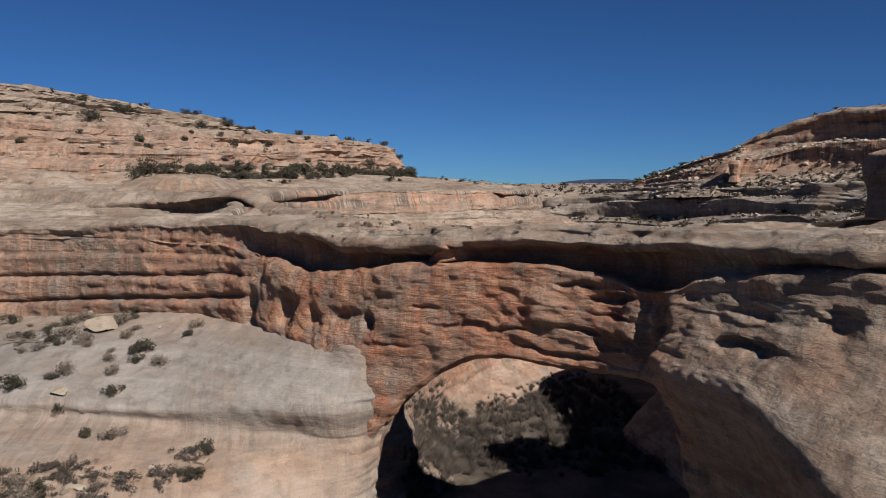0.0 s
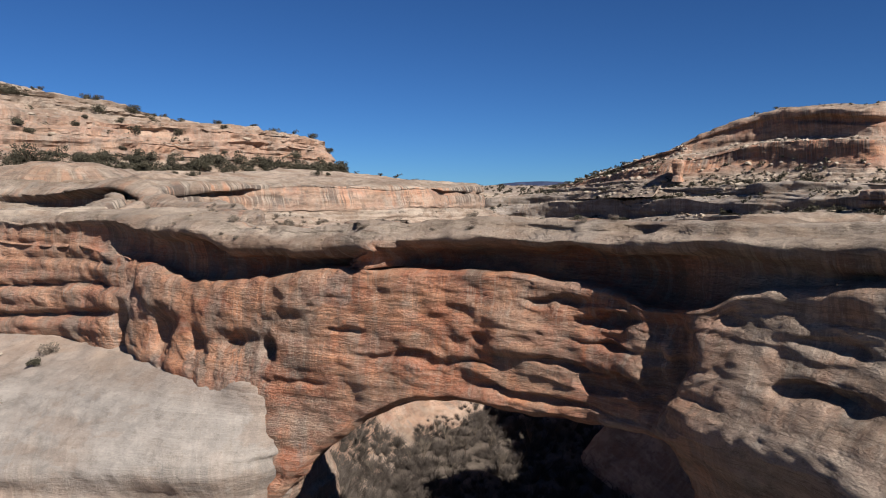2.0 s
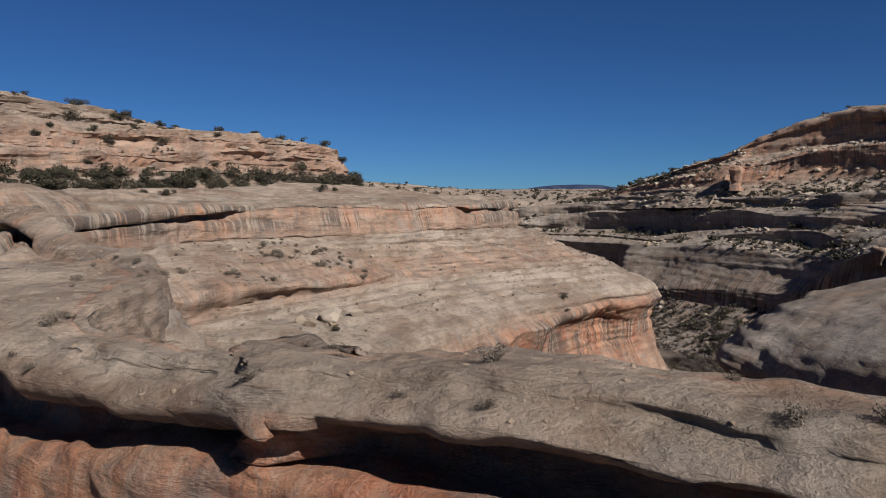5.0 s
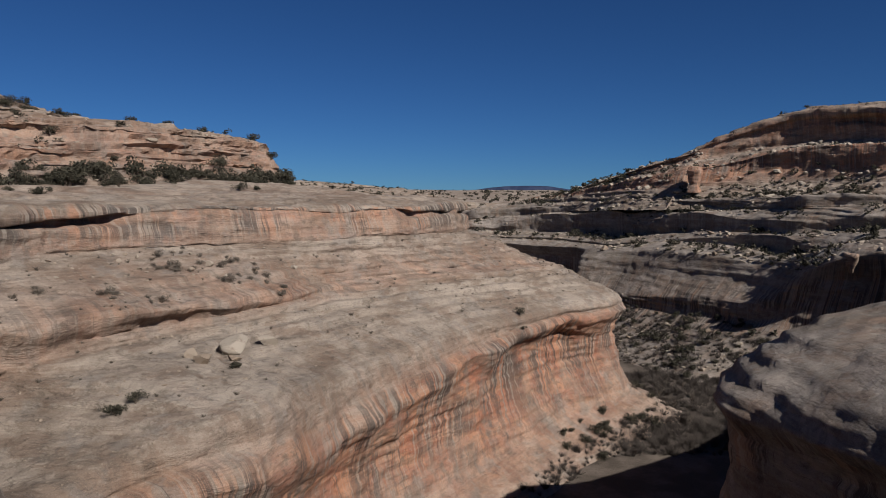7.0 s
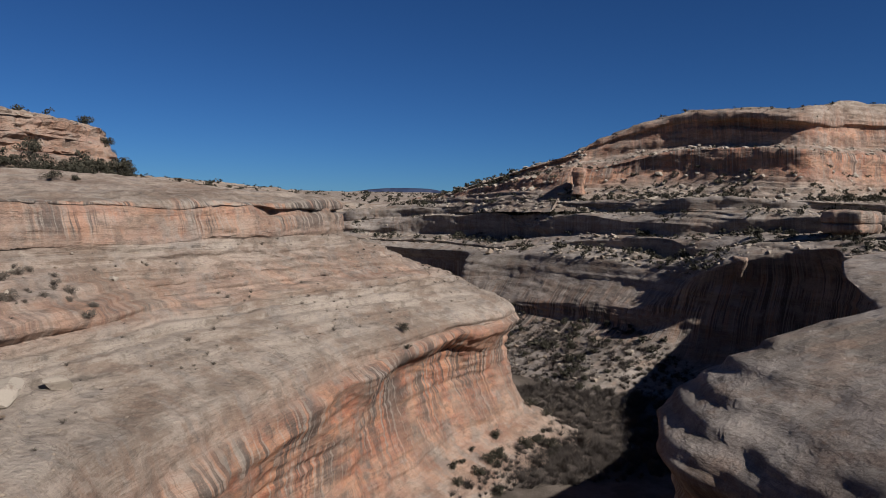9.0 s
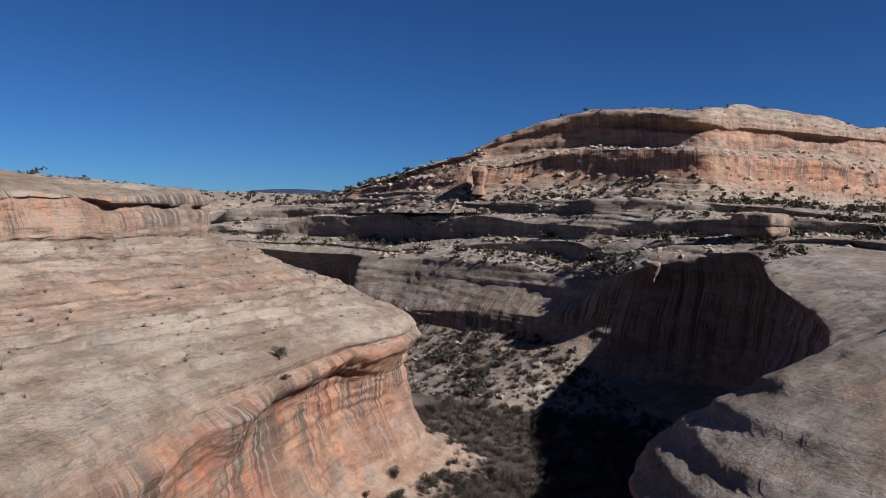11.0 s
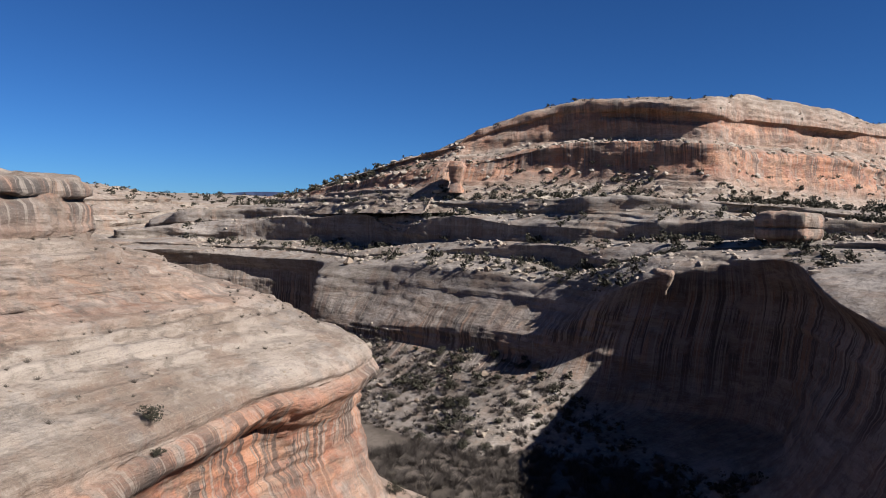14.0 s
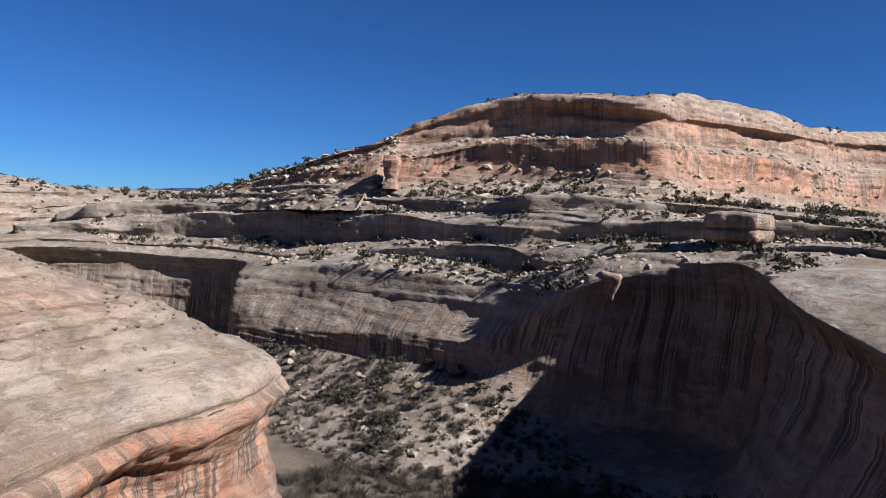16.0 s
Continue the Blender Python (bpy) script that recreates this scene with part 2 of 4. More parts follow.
def stone(name, pale, tan, orange, red, stain=(0.15, 0.11, 0.082), relief=1.5, dirt_and_shade=1.0):
    k = Nodes(name)
    beds = k.noise((0.012, 0.012, 0.42), 5, 0.65)
    fine = k.noise((0.07, 0.07, 1.3), 4, 0.7, 5.0)
    blotch = k.noise((0.035, 0.035, 0.09), 6, 0.62, 2.0)
    mottle = k.noise((0.22, 0.22, 0.3), 6, 0.72, 17.0)
    speck = k.noise(1.3, 5, 0.7, 9.0)
    strata = k.noise((0.035, 0.035, 3.2), 3, 0.6, 41.0)
    c = k.mix(k.ramp(beds, 0.35, 0.65), pale, tan)
    c = k.mix(k.ramp(blotch, 0.47, 0.58, 0, 0.72 * dirt_and_shade), c, stain)
    hot = k.mix(k.ramp(k.noise((0.07, 0.07, 0.16), 5, 0.65, 4.0), 0.43, 0.55), orange, red)
    warm = k.math("MULTIPLY", k.read("warm"), k.ramp(k.noise((0.03, 0.03, 0.05), 4, 0.6, 7.0), 0.25, 0.48))
    c = k.mix(warm, c, hot)
    c = k.mix(k.ramp(k.noise((0.13, 0.13, 0.06), 5, 0.65, 27.0), 0.53, 0.62, 0.0, 0.6 * dirt_and_shade), c, (0.185, 0.162, 0.142))
    c = k.mix(k.ramp(mottle, 0.36, 0.50, 0.6 * dirt_and_shade, 0.0), c, tuple(0.45 * v for v in tan))
    c = k.mix(k.ramp(mottle, 0.54, 0.68, 0.0, 0.4), c, pale)
    c = k.mix(k.ramp(fine, 0.3, 0.55, 0.12 * dirt_and_shade, 0.0), c, (0.14, 0.105, 0.08))
    patch = k.noise((0.085, 0.085, 0.19), 6, 0.66, 83.0)
    c = k.mix(k.math("MULTIPLY", k.ramp(patch, 0.53, 0.60, 0.0, 0.36), k.math("SUBTRACT", 1.0, k.math("MULTIPLY", warm, 0.8))), c, tuple(1.15 * v for v in pale))
    c = k.mix(k.ramp(patch, 0.40, 0.47, 0.5 * dirt_and_shade, 0.0), c, (0.155, 0.105, 0.076))
    lined = k.ramp(k.noise((0.03, 0.03, 0.12), 4, 0.6, 51.0), 0.42, 0.54)
    c = k.mix(k.math("MULTIPLY", lined, k.ramp(strata, 0.38, 0.48, 0.2 * dirt_and_shade, 0.0)), c, tuple(0.5 * v for v in tan))
    c = k.mix(k.math("MULTIPLY", lined, k.ramp(strata, 0.54, 0.62, 0.0, 0.2 * dirt_and_shade)), c, pale)
    xyz = k.nt.nodes.new("ShaderNodeCombineXYZ")
    k.put(xyz.inputs[0], k.read("run"))
    k.put(xyz.inputs[1], k.read("fall"))
    place, k.at = k.at, xyz.outputs[0]
    drip = k.ramp(k.math("ADD", k.math("MULTIPLY", k.noise((0.11, 0.010, 1), 3, 0.5, 3.0), 0.5), k.math("MULTIPLY", k.noise((0.55, 0.022, 1), 5, 0.68, 8.0), 0.5)), 0.485, 0.52)
    chalk = k.ramp(k.noise((0.6, 0.022, 1), 5, 0.62, 13.0), 0.535, 0.58)
    rust = k.ramp(k.noise((0.16, 0.025, 1), 4, 0.6, 31.0), 0.50, 0.57)
    zone = k.ramp(k.noise((0.10, 0.014, 1), 4, 0.62, 71.0), 0.50, 0.60)
    area = k.ramp(k.noise((0.035, 0.06, 1), 4, 0.6, 6.0), 0.38, 0.50)
    k.at = place
    stained = k.math("MULTIPLY", k.read("streak"), area)
    c = k.mix(k.math("MULTIPLY", zone, k.math("MULTIPLY", warm, 0.42)), c, (0.25, 0.20, 0.155))
    c = k.mix(k.math("MULTIPLY", rust, k.math("MULTIPLY", stained, 0.5)), c, orange)
    c = k.mix(k.math("MULTIPLY", drip, k.math("MULTIPLY", stained, 0.86)), c, (0.062, 0.054, 0.049))
    c = k.mix(k.math("MULTIPLY", chalk, k.math("MULTIPLY", stained, 0.6)), c, (0.32, 0.275, 0.225))
    c = k.mix(k.ramp(speck, 0.56, 0.70, 0, 0.32), c, (0.095, 0.072, 0.055))
    c = k.mix(k.ramp(speck, 0.30, 0.44, 0.22, 0.0), c, (0.37, 0.32, 0.26))
    grit = k.noise(3.3, 5, 0.75, 61.0)
    c = k.mix(k.ramp(grit, 0.34, 0.5, 0.24 * dirt_and_shade, 0.0), c, (0.06, 0.046, 0.036))
    c = k.mix(k.ramp(grit, 0.54, 0.68, 0.0, 0.22 * dirt_and_shade), c, (0.42, 0.36, 0.295))
    # bedding cracks that also carry ledges' shadow lines, painted dark into the colour
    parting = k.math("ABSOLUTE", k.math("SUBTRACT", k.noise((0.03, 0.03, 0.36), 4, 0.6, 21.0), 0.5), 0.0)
    c = k.mix(k.ramp(parting, 0.0, 0.008, 0.42 * dirt_and_shade * dirt_and_shade, 0.0), c, (0.07, 0.055, 0.044))
    h = k.math("ADD", k.math("MULTIPLY", fine, 0.2), k.math("MULTIPLY", k.noise((0.5, 0.5, 1.0), 8, 0.72, 1.0), 0.65))
    h = k.math("ADD", h, k.math("MULTIPLY", mottle, 0.7))
    h = k.math("ADD", h, k.math("MULTIPLY", k.math("MULTIPLY", strata, lined), 0.18))
    return k.finish(c, h, relief, 0.9)


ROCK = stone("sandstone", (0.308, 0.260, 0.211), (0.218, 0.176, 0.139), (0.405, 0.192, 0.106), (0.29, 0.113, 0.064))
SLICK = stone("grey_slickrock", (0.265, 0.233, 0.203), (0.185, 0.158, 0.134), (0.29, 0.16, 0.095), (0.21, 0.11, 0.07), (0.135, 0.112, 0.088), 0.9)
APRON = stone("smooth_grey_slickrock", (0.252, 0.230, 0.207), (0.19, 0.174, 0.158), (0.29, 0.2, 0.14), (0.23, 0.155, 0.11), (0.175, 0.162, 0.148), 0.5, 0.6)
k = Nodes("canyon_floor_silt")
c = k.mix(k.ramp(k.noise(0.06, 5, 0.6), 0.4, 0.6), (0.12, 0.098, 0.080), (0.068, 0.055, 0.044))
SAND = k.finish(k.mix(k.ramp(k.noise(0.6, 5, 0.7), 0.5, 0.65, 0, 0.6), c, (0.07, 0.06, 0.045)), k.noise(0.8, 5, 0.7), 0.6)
# blue of distance haze is mixed straight into the woods' colour
k = Nodes("far_hazed_woods")
HAZED_WOODS = k.finish(k.mix(k.ramp(k.noise(0.02, 5, 0.7), 0.4, 0.6), (0.016, 0.024, 0.052), (0.028, 0.038, 0.072)))

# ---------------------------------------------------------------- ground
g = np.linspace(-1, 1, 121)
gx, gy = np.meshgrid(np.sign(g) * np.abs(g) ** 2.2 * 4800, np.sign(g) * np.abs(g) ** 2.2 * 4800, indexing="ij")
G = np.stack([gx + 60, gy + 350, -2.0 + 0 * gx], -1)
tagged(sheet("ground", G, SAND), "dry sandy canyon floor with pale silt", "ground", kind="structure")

# ---------------------------------------------------------------- front wall with the bridge
WALL = [(-280, 235), (-185, 237), (-120, 224), (-72, 200), (-46, 179), (-27, 160), (-7, 147), (13, 135), (29, 124), (37, 113.5), (46.5, 102.3), (60, 87), (100, 55), (160, 15)]
S = np.linspace(0, 13, 66)
WALL = spline(np.array(WALL, float), S, 1.0)


def by_station(keys, values):
    return np.interp(S, keys, values)


rise = by_station([0, 1, 2, 3, 4, 5, 8, 10, 13], [13, 13, 10, 2.5, 0.5, 0, 0, 1, 1])
lip = by_station([0, 1.6, 2.4, 3.3, 4.7, 5.2, 5.8, 6.4, 7.3, 8, 9, 10.2, 11, 12, 13], [78, 79.5, 82, 83, 82.7, 81, 81.2, 82.4, 83.4, 83, 84, 84.5, 85, 86.5, 88])
shelf = by_station([0, 1.6, 3.3, 4.0, 4.6, 5.2, 5.8, 6.4, 7, 7.5, 8, 8.3, 8.7, 9.1, 9.4, 10, 10.6, 11, 13], [74, 76, 77, 75, 72.6, 73.4, 75.9, 77.1, 77.7, 78, 77.3, 76, 74.6, 76.3, 78.3, 79.3, 80.6, 80.5, 80.5])
under = by_station([0, 5.0, 5.2, 5.33, 5.45, 5.6, 5.96, 6.33, 6.67, 7, 7.6, 8.3, 8.7, 9.05, 9.4, 10, 10.4, 10.6, 10.8, 11, 11.4, 12, 13], [8, 6, 10, 23, 33, 38.5, 47.5, 53.8, 58, 58.6, 58.2, 59.6, 60, 61.2, 62.2, 63, 62.2, 60.8, 58.5, 54.5, 42, 12, 3])
foot = by_station([8.6, 9.5, 11.2, 12], [0, 1, 1, 0])
back = by_station([0, 2, 3, 4, 5, 6, 7, 8, 9, 10, 11, 12], [60, 55, 40, 30, 8, 7, 10, 12, 14, 30, 50, 60])
cliff = by_station([0, 2.6, 3.2, 13], [1, 1, 0, 0])
alcove = by_station([1.2, 1.8, 2.3, 2.6, 2.8], [0, 0.45, 1, 1, 0])
toe = by_station([4, 5, 6, 8, 8.7, 9.3, 10, 11, 12, 13], [1, 3, 0, 0, 2, 10, 18, 30, 34, 34])
cave = by_station([0, 3.2, 3.9, 4.5, 4.8, 8.5, 9.3, 10, 11], [0, 0.05, 0.5, 0.75, 1, 1, 0.75, 0.5, 0.4])


def bulge(z):
    return toe * np.interp(z, [0, 50, 58, 64, 67, 70, 76], [1.0, 0.85, 0.62, 0.38, 0.24, 0.13, 0.02])


def face(share):
    """A contour of the wall's face, from the shelf down to its foot or to the arch."""
    z = shelf + (under - shelf) * share
    return along(WALL, z, 0.4 + bulge(z))


lip = lip + 0.5 * wander(along(WALL, lip), 9.0, 44)
scallop = 0.9 * wander(along(WALL, lip), 7.0, 45)
shelf = shelf + 0.4 * wander(along(WALL, lip), 8.0, 46)
mid = shelf + 0.6 * (lip - 2.2 - shelf)
rows = [
    along(WALL, under + 1, -back),
    along(WALL, (under + lip) / 2, -back - 1),
    along(WALL, lip - 1.5 + rise, -back),
    along(WALL, lip + 1.4 + np.maximum(rise, 8.5 * cliff), -back * 0.93),
    along(WALL, lip + 1.5 + 5.6 * cliff, -back * 0.8 + 1.2 * alcove),
    along(WALL, lip + 1.6 + 3.4 * cliff, -back * 0.78 - 5.5 * alcove),
    along(WALL, lip + 1.6 + 0.9 * cliff, -back * 0.76 - 5.0 * alcove),
    along(WALL, lip + 1.5 + 0.2 * cliff, -back * 0.70),
    along(WALL, lip + 1.7 + 0.2 * cliff, -back * 0.35),
    along(WALL, lip + 0.9, -1.8),
    along(WALL, lip - 0.6, 0.9 + scallop),
    along(WALL, lip - 1.8, 0.5 - 0.8 * cave + 0.7 * scallop),
    along(WALL, np.maximum(lip - 2.8, mid + 0.3), 0.2 - 4.6 * cave),
    along(WALL, mid - 0.4, 0.2 - 6.0 * cave),
    along(WALL, shelf + 0.25, 0.3 - 5.0 * cave),
    along(WALL, shelf + 0.1, 0.3 - 1.0 * cave),
    face(0.03), face(0.14), face(0.28), face(0.42), face(0.56), face(0.7), face(0.84), face(0.96),
    along(WALL, under - 0.4 - 2 * foot, -1.5 + bulge(under)),
    along(WALL, under + 0.2 - 22 * foot, -2.5 + bulge(under) - 10 * foot),
    along(WALL, (under + 1.2) * (1 - foot), -back * 0.5 * (1 - foot) + (bulge(under) - 20) * foot),
    along(WALL, under + 1, -back),
]
WARM = [.3, .3, .2, 0, .1, .5, .5, .1, 0, 0, .1, .5, 1, 1, 1, 1, 1, 1, 1, 1, 1, 1, 1, 1, 1, 1, .8, .3]
STREAK = [.2, .2, 0, 0, .6, .4, .3, 0, 0, 0, .1, .6, .5, .4, .3, .3, .4, .45, .42, .4, .35, .3, .25, .2, .2, .2, .1, .1]
# hollows: the shaded joint beside the right foot, wind scoops, cracks in the span, the keystone lump
DENTS = [(35.8, 115.6, 68, 3.0, 9, 4.0), (40.8, 109.5, 75.3, 1.7, 1.6, 1.8), (46.9, 101.6, 74.0, 3.0, 1.5, 2.2),
         (44.6, 102.8, 68.6, 4.2, 1.3, 2.6), (47.8, 98.5, 68.0, 3.4, 1.4, 2.6), (54.4, 92.5, 72.0, 3.4, 4.0, 3.2),
         (-50.5, 182.5, 61, 3.2, 5.5, 3.6), (-38, 171.5, 62, 4.2, 4.5, 3.0), (-30, 163, 62.5, 3.6, 2.6, 2.0), (-17.2, 153.6, 62, 2.2, 2.8, 3.6), (-22, 157, 64, 5, 1.2, 1.6),
         (30.5, 122.5, 72.8, 4.2, 0.9, 1.9), (24, 127.5, 74.3, 3.5, 0.7, 1.4), (31, 121.8, 69.0, 3.2, 0.7, 1.4), (26, 126, 66.2, 5.0, 0.6, 1.2), (15, 133, 68.6, 1.5, 0.8, 1.2),
         (31, 121.5, 64.8, 4.5, 0.9, 1.8), (8, 138, 64.6, 10, 0.6, 1.1), (-12, 150.5, 49.5, 1.0, 2.5, 1.6), (-13, 150, 58.5, 6, 0.6, 1.0), (21, 129.5, 61.5, 9, 0.6, 1.4), (-4, 145.5, 67.5, 3, 0.6, 1.0),
         (-10, 149, 73, 5, 4, -1.2), (20, 130, 71, 6, 4, -1.2), (2.0, 147.0, 79.6, 4.6, 5.0, -5.6), (-40, 173, 71, 6, 3, -1.4)]


def wall_slots(P, U):
    """Thin shaded partings along the wall left of the bridge."""
    s = U / 5.0
    out = 0
    for keys, z, high, depth in (([1.0, 1.6, 2.25, 2.8, 3.3, 3.8], [62, 63.5, 65.5, 67.1, 69.2, 69.0], 0.55, 2.2), ([1.0, 1.6, 1.9, 2.67, 3.7], [53, 54.9, 56.5, 59.8, 64.0], 0.6, 2.2), ([1.0, 2.0, 3.0], [70, 72, 74], 0.35, 0.9)):
        d = (P[..., 2] - np.interp(s, keys, z)[:, None]) / high
        out = out + depth * np.exp(-d * d) * np.clip((3.9 - s) * 3, 0, 1)[:, None]
        out = out - 0.7 * np.exp(-((d + 4) / 3) ** 2) * np.clip((3.9 - s) * 3, 0, 1)[:, None]
    return out


bridge = loft("natural_bridge", rows, 0.6, 0.5, ROCK, 0.55, 0.4, 0.9, 0.34, seed=3, warm=WARM, streak=STREAK, dents=DENTS, flip=True, warm_u=by_station([0, 2, 3, 4, 5, 8.4, 9, 9.6, 11], [.35, .55, .75, .9, 1, 1, .6, .15, .08]), steps=[0, 0, 0, .4, .1, 0, 0, .2, .7, .4] + [0] * 18, step_height=2.4, joints=0.35, blocky=0.4, thick=3.2, width=6.0, carve=wall_slots)
tagged(bridge, "massive orange sandstone natural bridge with pale cap ledge", "rock bridge", kind="structure")

# ---------------------------------------------------------------- apron below the left wall
rows = [
    [(-260, 245, 50), (-150, 240, 52), (-105, 228, 55), (-70, 206, 58), (-46, 190, 60), (-30, 170, 60), (-18, 162, 58), (-10, 160, 54)],
    [(-260, 225, 48), (-150, 226, 48.5), (-112, 215, 51.5), (-80, 198, 54), (-62, 188, 55), (-44, 178, 57.2), (-21, 154.8, 57.5), (-12, 156, 54)],
    [(-260, 195, 45), (-150, 195, 46), (-105, 188, 50), (-72, 176, 49.5), (-56, 168, 51.5), (-40, 160, 52.5), (-20.5, 151.5, 51.5), (-12, 154.5, 49)],
    [(-260, 162, 42), (-145, 161, 42), (-100, 160, 44), (-68, 155, 43.5), (-52, 152, 44.5), (-36, 148.5, 45), (-21.5, 147.5, 45.5), (-12.5, 154, 43)],
    [(-260, 159, 39), (-144, 158, 38.5), (-99, 157, 39.5), (-67, 154, 38.5), (-51, 151.5, 38), (-33, 150, 38), (-21.5, 148.5, 38.5), (-13, 154, 38)],
    [(-260, 122, 36), (-135, 126, 34.5), (-95, 130, 34.5), (-64, 134, 34.5), (-48, 138, 34.3), (-33, 144.5, 34.5), (-19.5, 147.5, 34), (-14, 154, 33)],
    [(-260, 95, 30), (-125, 100, 27), (-90, 108, 26.5), (-60, 117, 26.5), (-45, 126, 26), (-32, 136, 25), (-19.5, 145, 25), (-15, 154, 24)],
    [(-260, 40, 14), (-120, 50, 10), (-85, 65, 10), (-55, 88, 10), (-40, 105, 10), (-31, 121, 9), (-21, 139, 9), (-16, 152, 8)],
    [(-260, -60, -3), (-110, -20, -3), (-70, 30, -3), (-42, 70, -3), (-32, 92, -3), (-25, 114, -3), (-20, 134, -3), (-15, 150, -3)],
]
tagged(loft("rock_apron", rows, 0.9, 0.8, APRON, 0.75, 0.6, 0.7, 0.2, seed=5, flip=True, blocky=0.35, thick=4.0, width=20.0, streak=[0, 0, .1, .2, .3, .2, .2, .1, 0], warm=[.6, .5, 0, 0, .5, .9, .4, .2, 0]), "smooth grey slickrock apron below the canyon wall", "rock slope", kind="structure")

# ---------------------------------------------------------------- left bank beyond the bridge
rows = [
    [(2, 215, -3), (2, 238, -3), (8, 258, -3), (25, 288, -3), (62, 330, -3), (112, 385, -3), (160, 425, -3), (155, 478, -3), (125, 560, -3), (45, 720, -3), (-20, 850, -3)],
    [(-8, 206, 8), (-12, 236, 8), (-4, 262, 8), (14, 303, 8), (48, 343, 8), (98, 401, 7), (137, 432, 7), (132, 470, 12), (102, 560, 14), (22, 720, 18), (-40, 850, 20)],
    [(-10, 202, 25), (-19, 239, 22), (-8, 264, 25), (10, 305, 25), (45, 349, 25), (90, 405, 27), (128, 435, 28), (124, 468, 32), (94, 560, 36), (14, 722, 40), (-50, 852, 40)],
    [(-11, 199, 45), (-24, 241, 36), (-6, 262, 41), (11, 302, 36), (43, 352, 37), (85, 406, 41), (124, 435, 42), (120, 467, 44), (92, 561, 44), (12, 724, 48), (-52, 855, 50)],
    [(-10, 197, 60), (-26, 241, 43), (-2, 257, 46), (13, 297, 40), (47, 346, 41), (91, 394, 45), (131, 431, 46), (127, 468, 50), (96, 560, 50), (12, 721, 54), (-52, 852, 55)],
    [(-15, 196, 70), (-34, 243, 50), (-9, 263, 56), (8, 301, 52), (41, 350, 52), (86, 395, 51.5), (127, 431, 53), (120, 469, 54), (92, 560, 54), (8, 721, 57), (-55, 853, 57)],
    [(-24, 197, 78), (-50, 246, 50), (-42, 287, 60), (-16, 320, 61), (22, 367, 62), (70, 410, 63), (108, 441, 62), (108, 470, 62), (86, 561, 60), (4, 722, 61), (-60, 855, 60)],
    [(-28, 205, 79.5), (-62, 249, 53), (-47, 291, 63), (-20, 325, 64), (18, 371, 65), (64, 415, 66), (98, 443, 66), (100, 470, 65), (80, 561, 64), (2, 722, 66), (-65, 855, 64)],
    [(-30, 210, 80.5), (-65, 251, 64), (-46, 289.5, 69.5), (-18.5, 323.5, 67.5), (15, 374.5, 66.5), (60, 420, 67), (94, 444, 67), (96, 470, 66), (77, 561, 66), (0, 722, 68), (-67, 855, 66)],
    [(-46, 222, 83), (-80, 263, 74), (-68, 318, 78), (-48, 347, 79), (0, 374, 79), (32, 400, 80), (62, 447, 79), (64, 471, 79), (50, 562, 78), (-10, 724, 80), (-80, 860, 78)],
    [(-58, 226, 84.5), (-87, 270, 79), (-71, 322, 81), (-50.5, 351, 81.5), (-2, 377.5, 81.5), (30, 402.5, 82), (59, 449.5, 81.5), (61, 472.5, 81.5), (47, 565, 82), (-14, 727, 85), (-85, 865, 82)],
    [(-60, 226, 86), (-83, 266, 83), (-69.5, 319, 83.5), (-48.5, 348, 84), (-.5, 374.5, 84), (31.5, 400, 84.2), (61, 448.5, 84), (63, 472, 84), (48, 565, 85), (-12, 727, 87), (-84, 865, 85)],
    [(-66, 228, 87), (-87, 270, 87), (-70, 320, 91), (-50, 350, 92), (-3, 377, 92), (29, 402, 92), (60, 452, 92), (62, 473, 92), (47, 566, 91), (-14, 728, 90), (-85, 866, 90)],
    [(-90, 258, 82), (-95, 290, 91), (-95, 330, 95), (-75, 365, 96), (-30, 410, 97), (5, 440, 97), (40, 480, 95), (45, 500, 95), (30, 590, 94), (-30, 740, 93), (-100, 880, 93)],
    [(-160, 265, 82), (-150, 310, 94), (-140, 345, 97), (-115, 380, 99), (-70, 440, 101), (-40, 478, 101), (-5, 530, 98), (0, 560, 97), (-10, 620, 96), (-70, 760, 95), (-140, 900, 95)],
    [(-400, 265, 80), (-400, 320, 94), (-400, 380, 98), (-380, 440, 100), (-330, 500, 102), (-300, 560, 102), (-280, 620, 100), (-270, 680, 98), (-250, 740, 96), (-250, 860, 95), (-300, 980, 95)],
]
rows = dense([[(r[0][0] - 12, r[0][1] - 20, min(r[0][2] - 2, 78))] + r for r in rows], 5)
L = rows
# the slot under the bench's edge comes and goes
deep_in = 0.55 * np.clip(0.55 + 0.9 * wander(L[3], 24.0, 5), 0.05, 1.0)[:, None]
lift = 2.2 * wander(L[3], 26.0, 6) + 1.0 * wander(L[3], 9.0, 7)
L[3] = deep_in * L[3] + (1 - deep_in) * (0.5 * L[2] + 0.5 * L[4])
L[3][:, 2] += 0.9 * lift
L[4][:, 2] += lift
soft = 0.04 + 0.26 * np.clip(0.5 + wander(L[4], 30.0, 12), 0, 1)[:, None]
L[4] = (1 - soft) * L[4] + soft * (0.5 * L[3] + 0.5 * L[5])
brow, nick = 0.68 * L[4] + 0.32 * L[5], 0.56 * L[4] + 0.44 * L[5]
nick[:, :2] += (L[5] - L[4])[:, :2] * (0.42 * np.clip(0.1 + 1.3 * wander(L[4], 17.0, 8), 0, 1))[:, None]
nick[:, 2] -= 0.4
# the foot of the upper layer stands flush but at its near end
flush = 0.9 * np.clip((np.arange(len(L[10])) - 8) / 6.0, 0, 1)[:, None]
L[10][:, :2] = (1 - flush) * L[10][:, :2] + flush * (L[11][:, :2] + 0.35 * (L[9] - L[10])[:, :2])
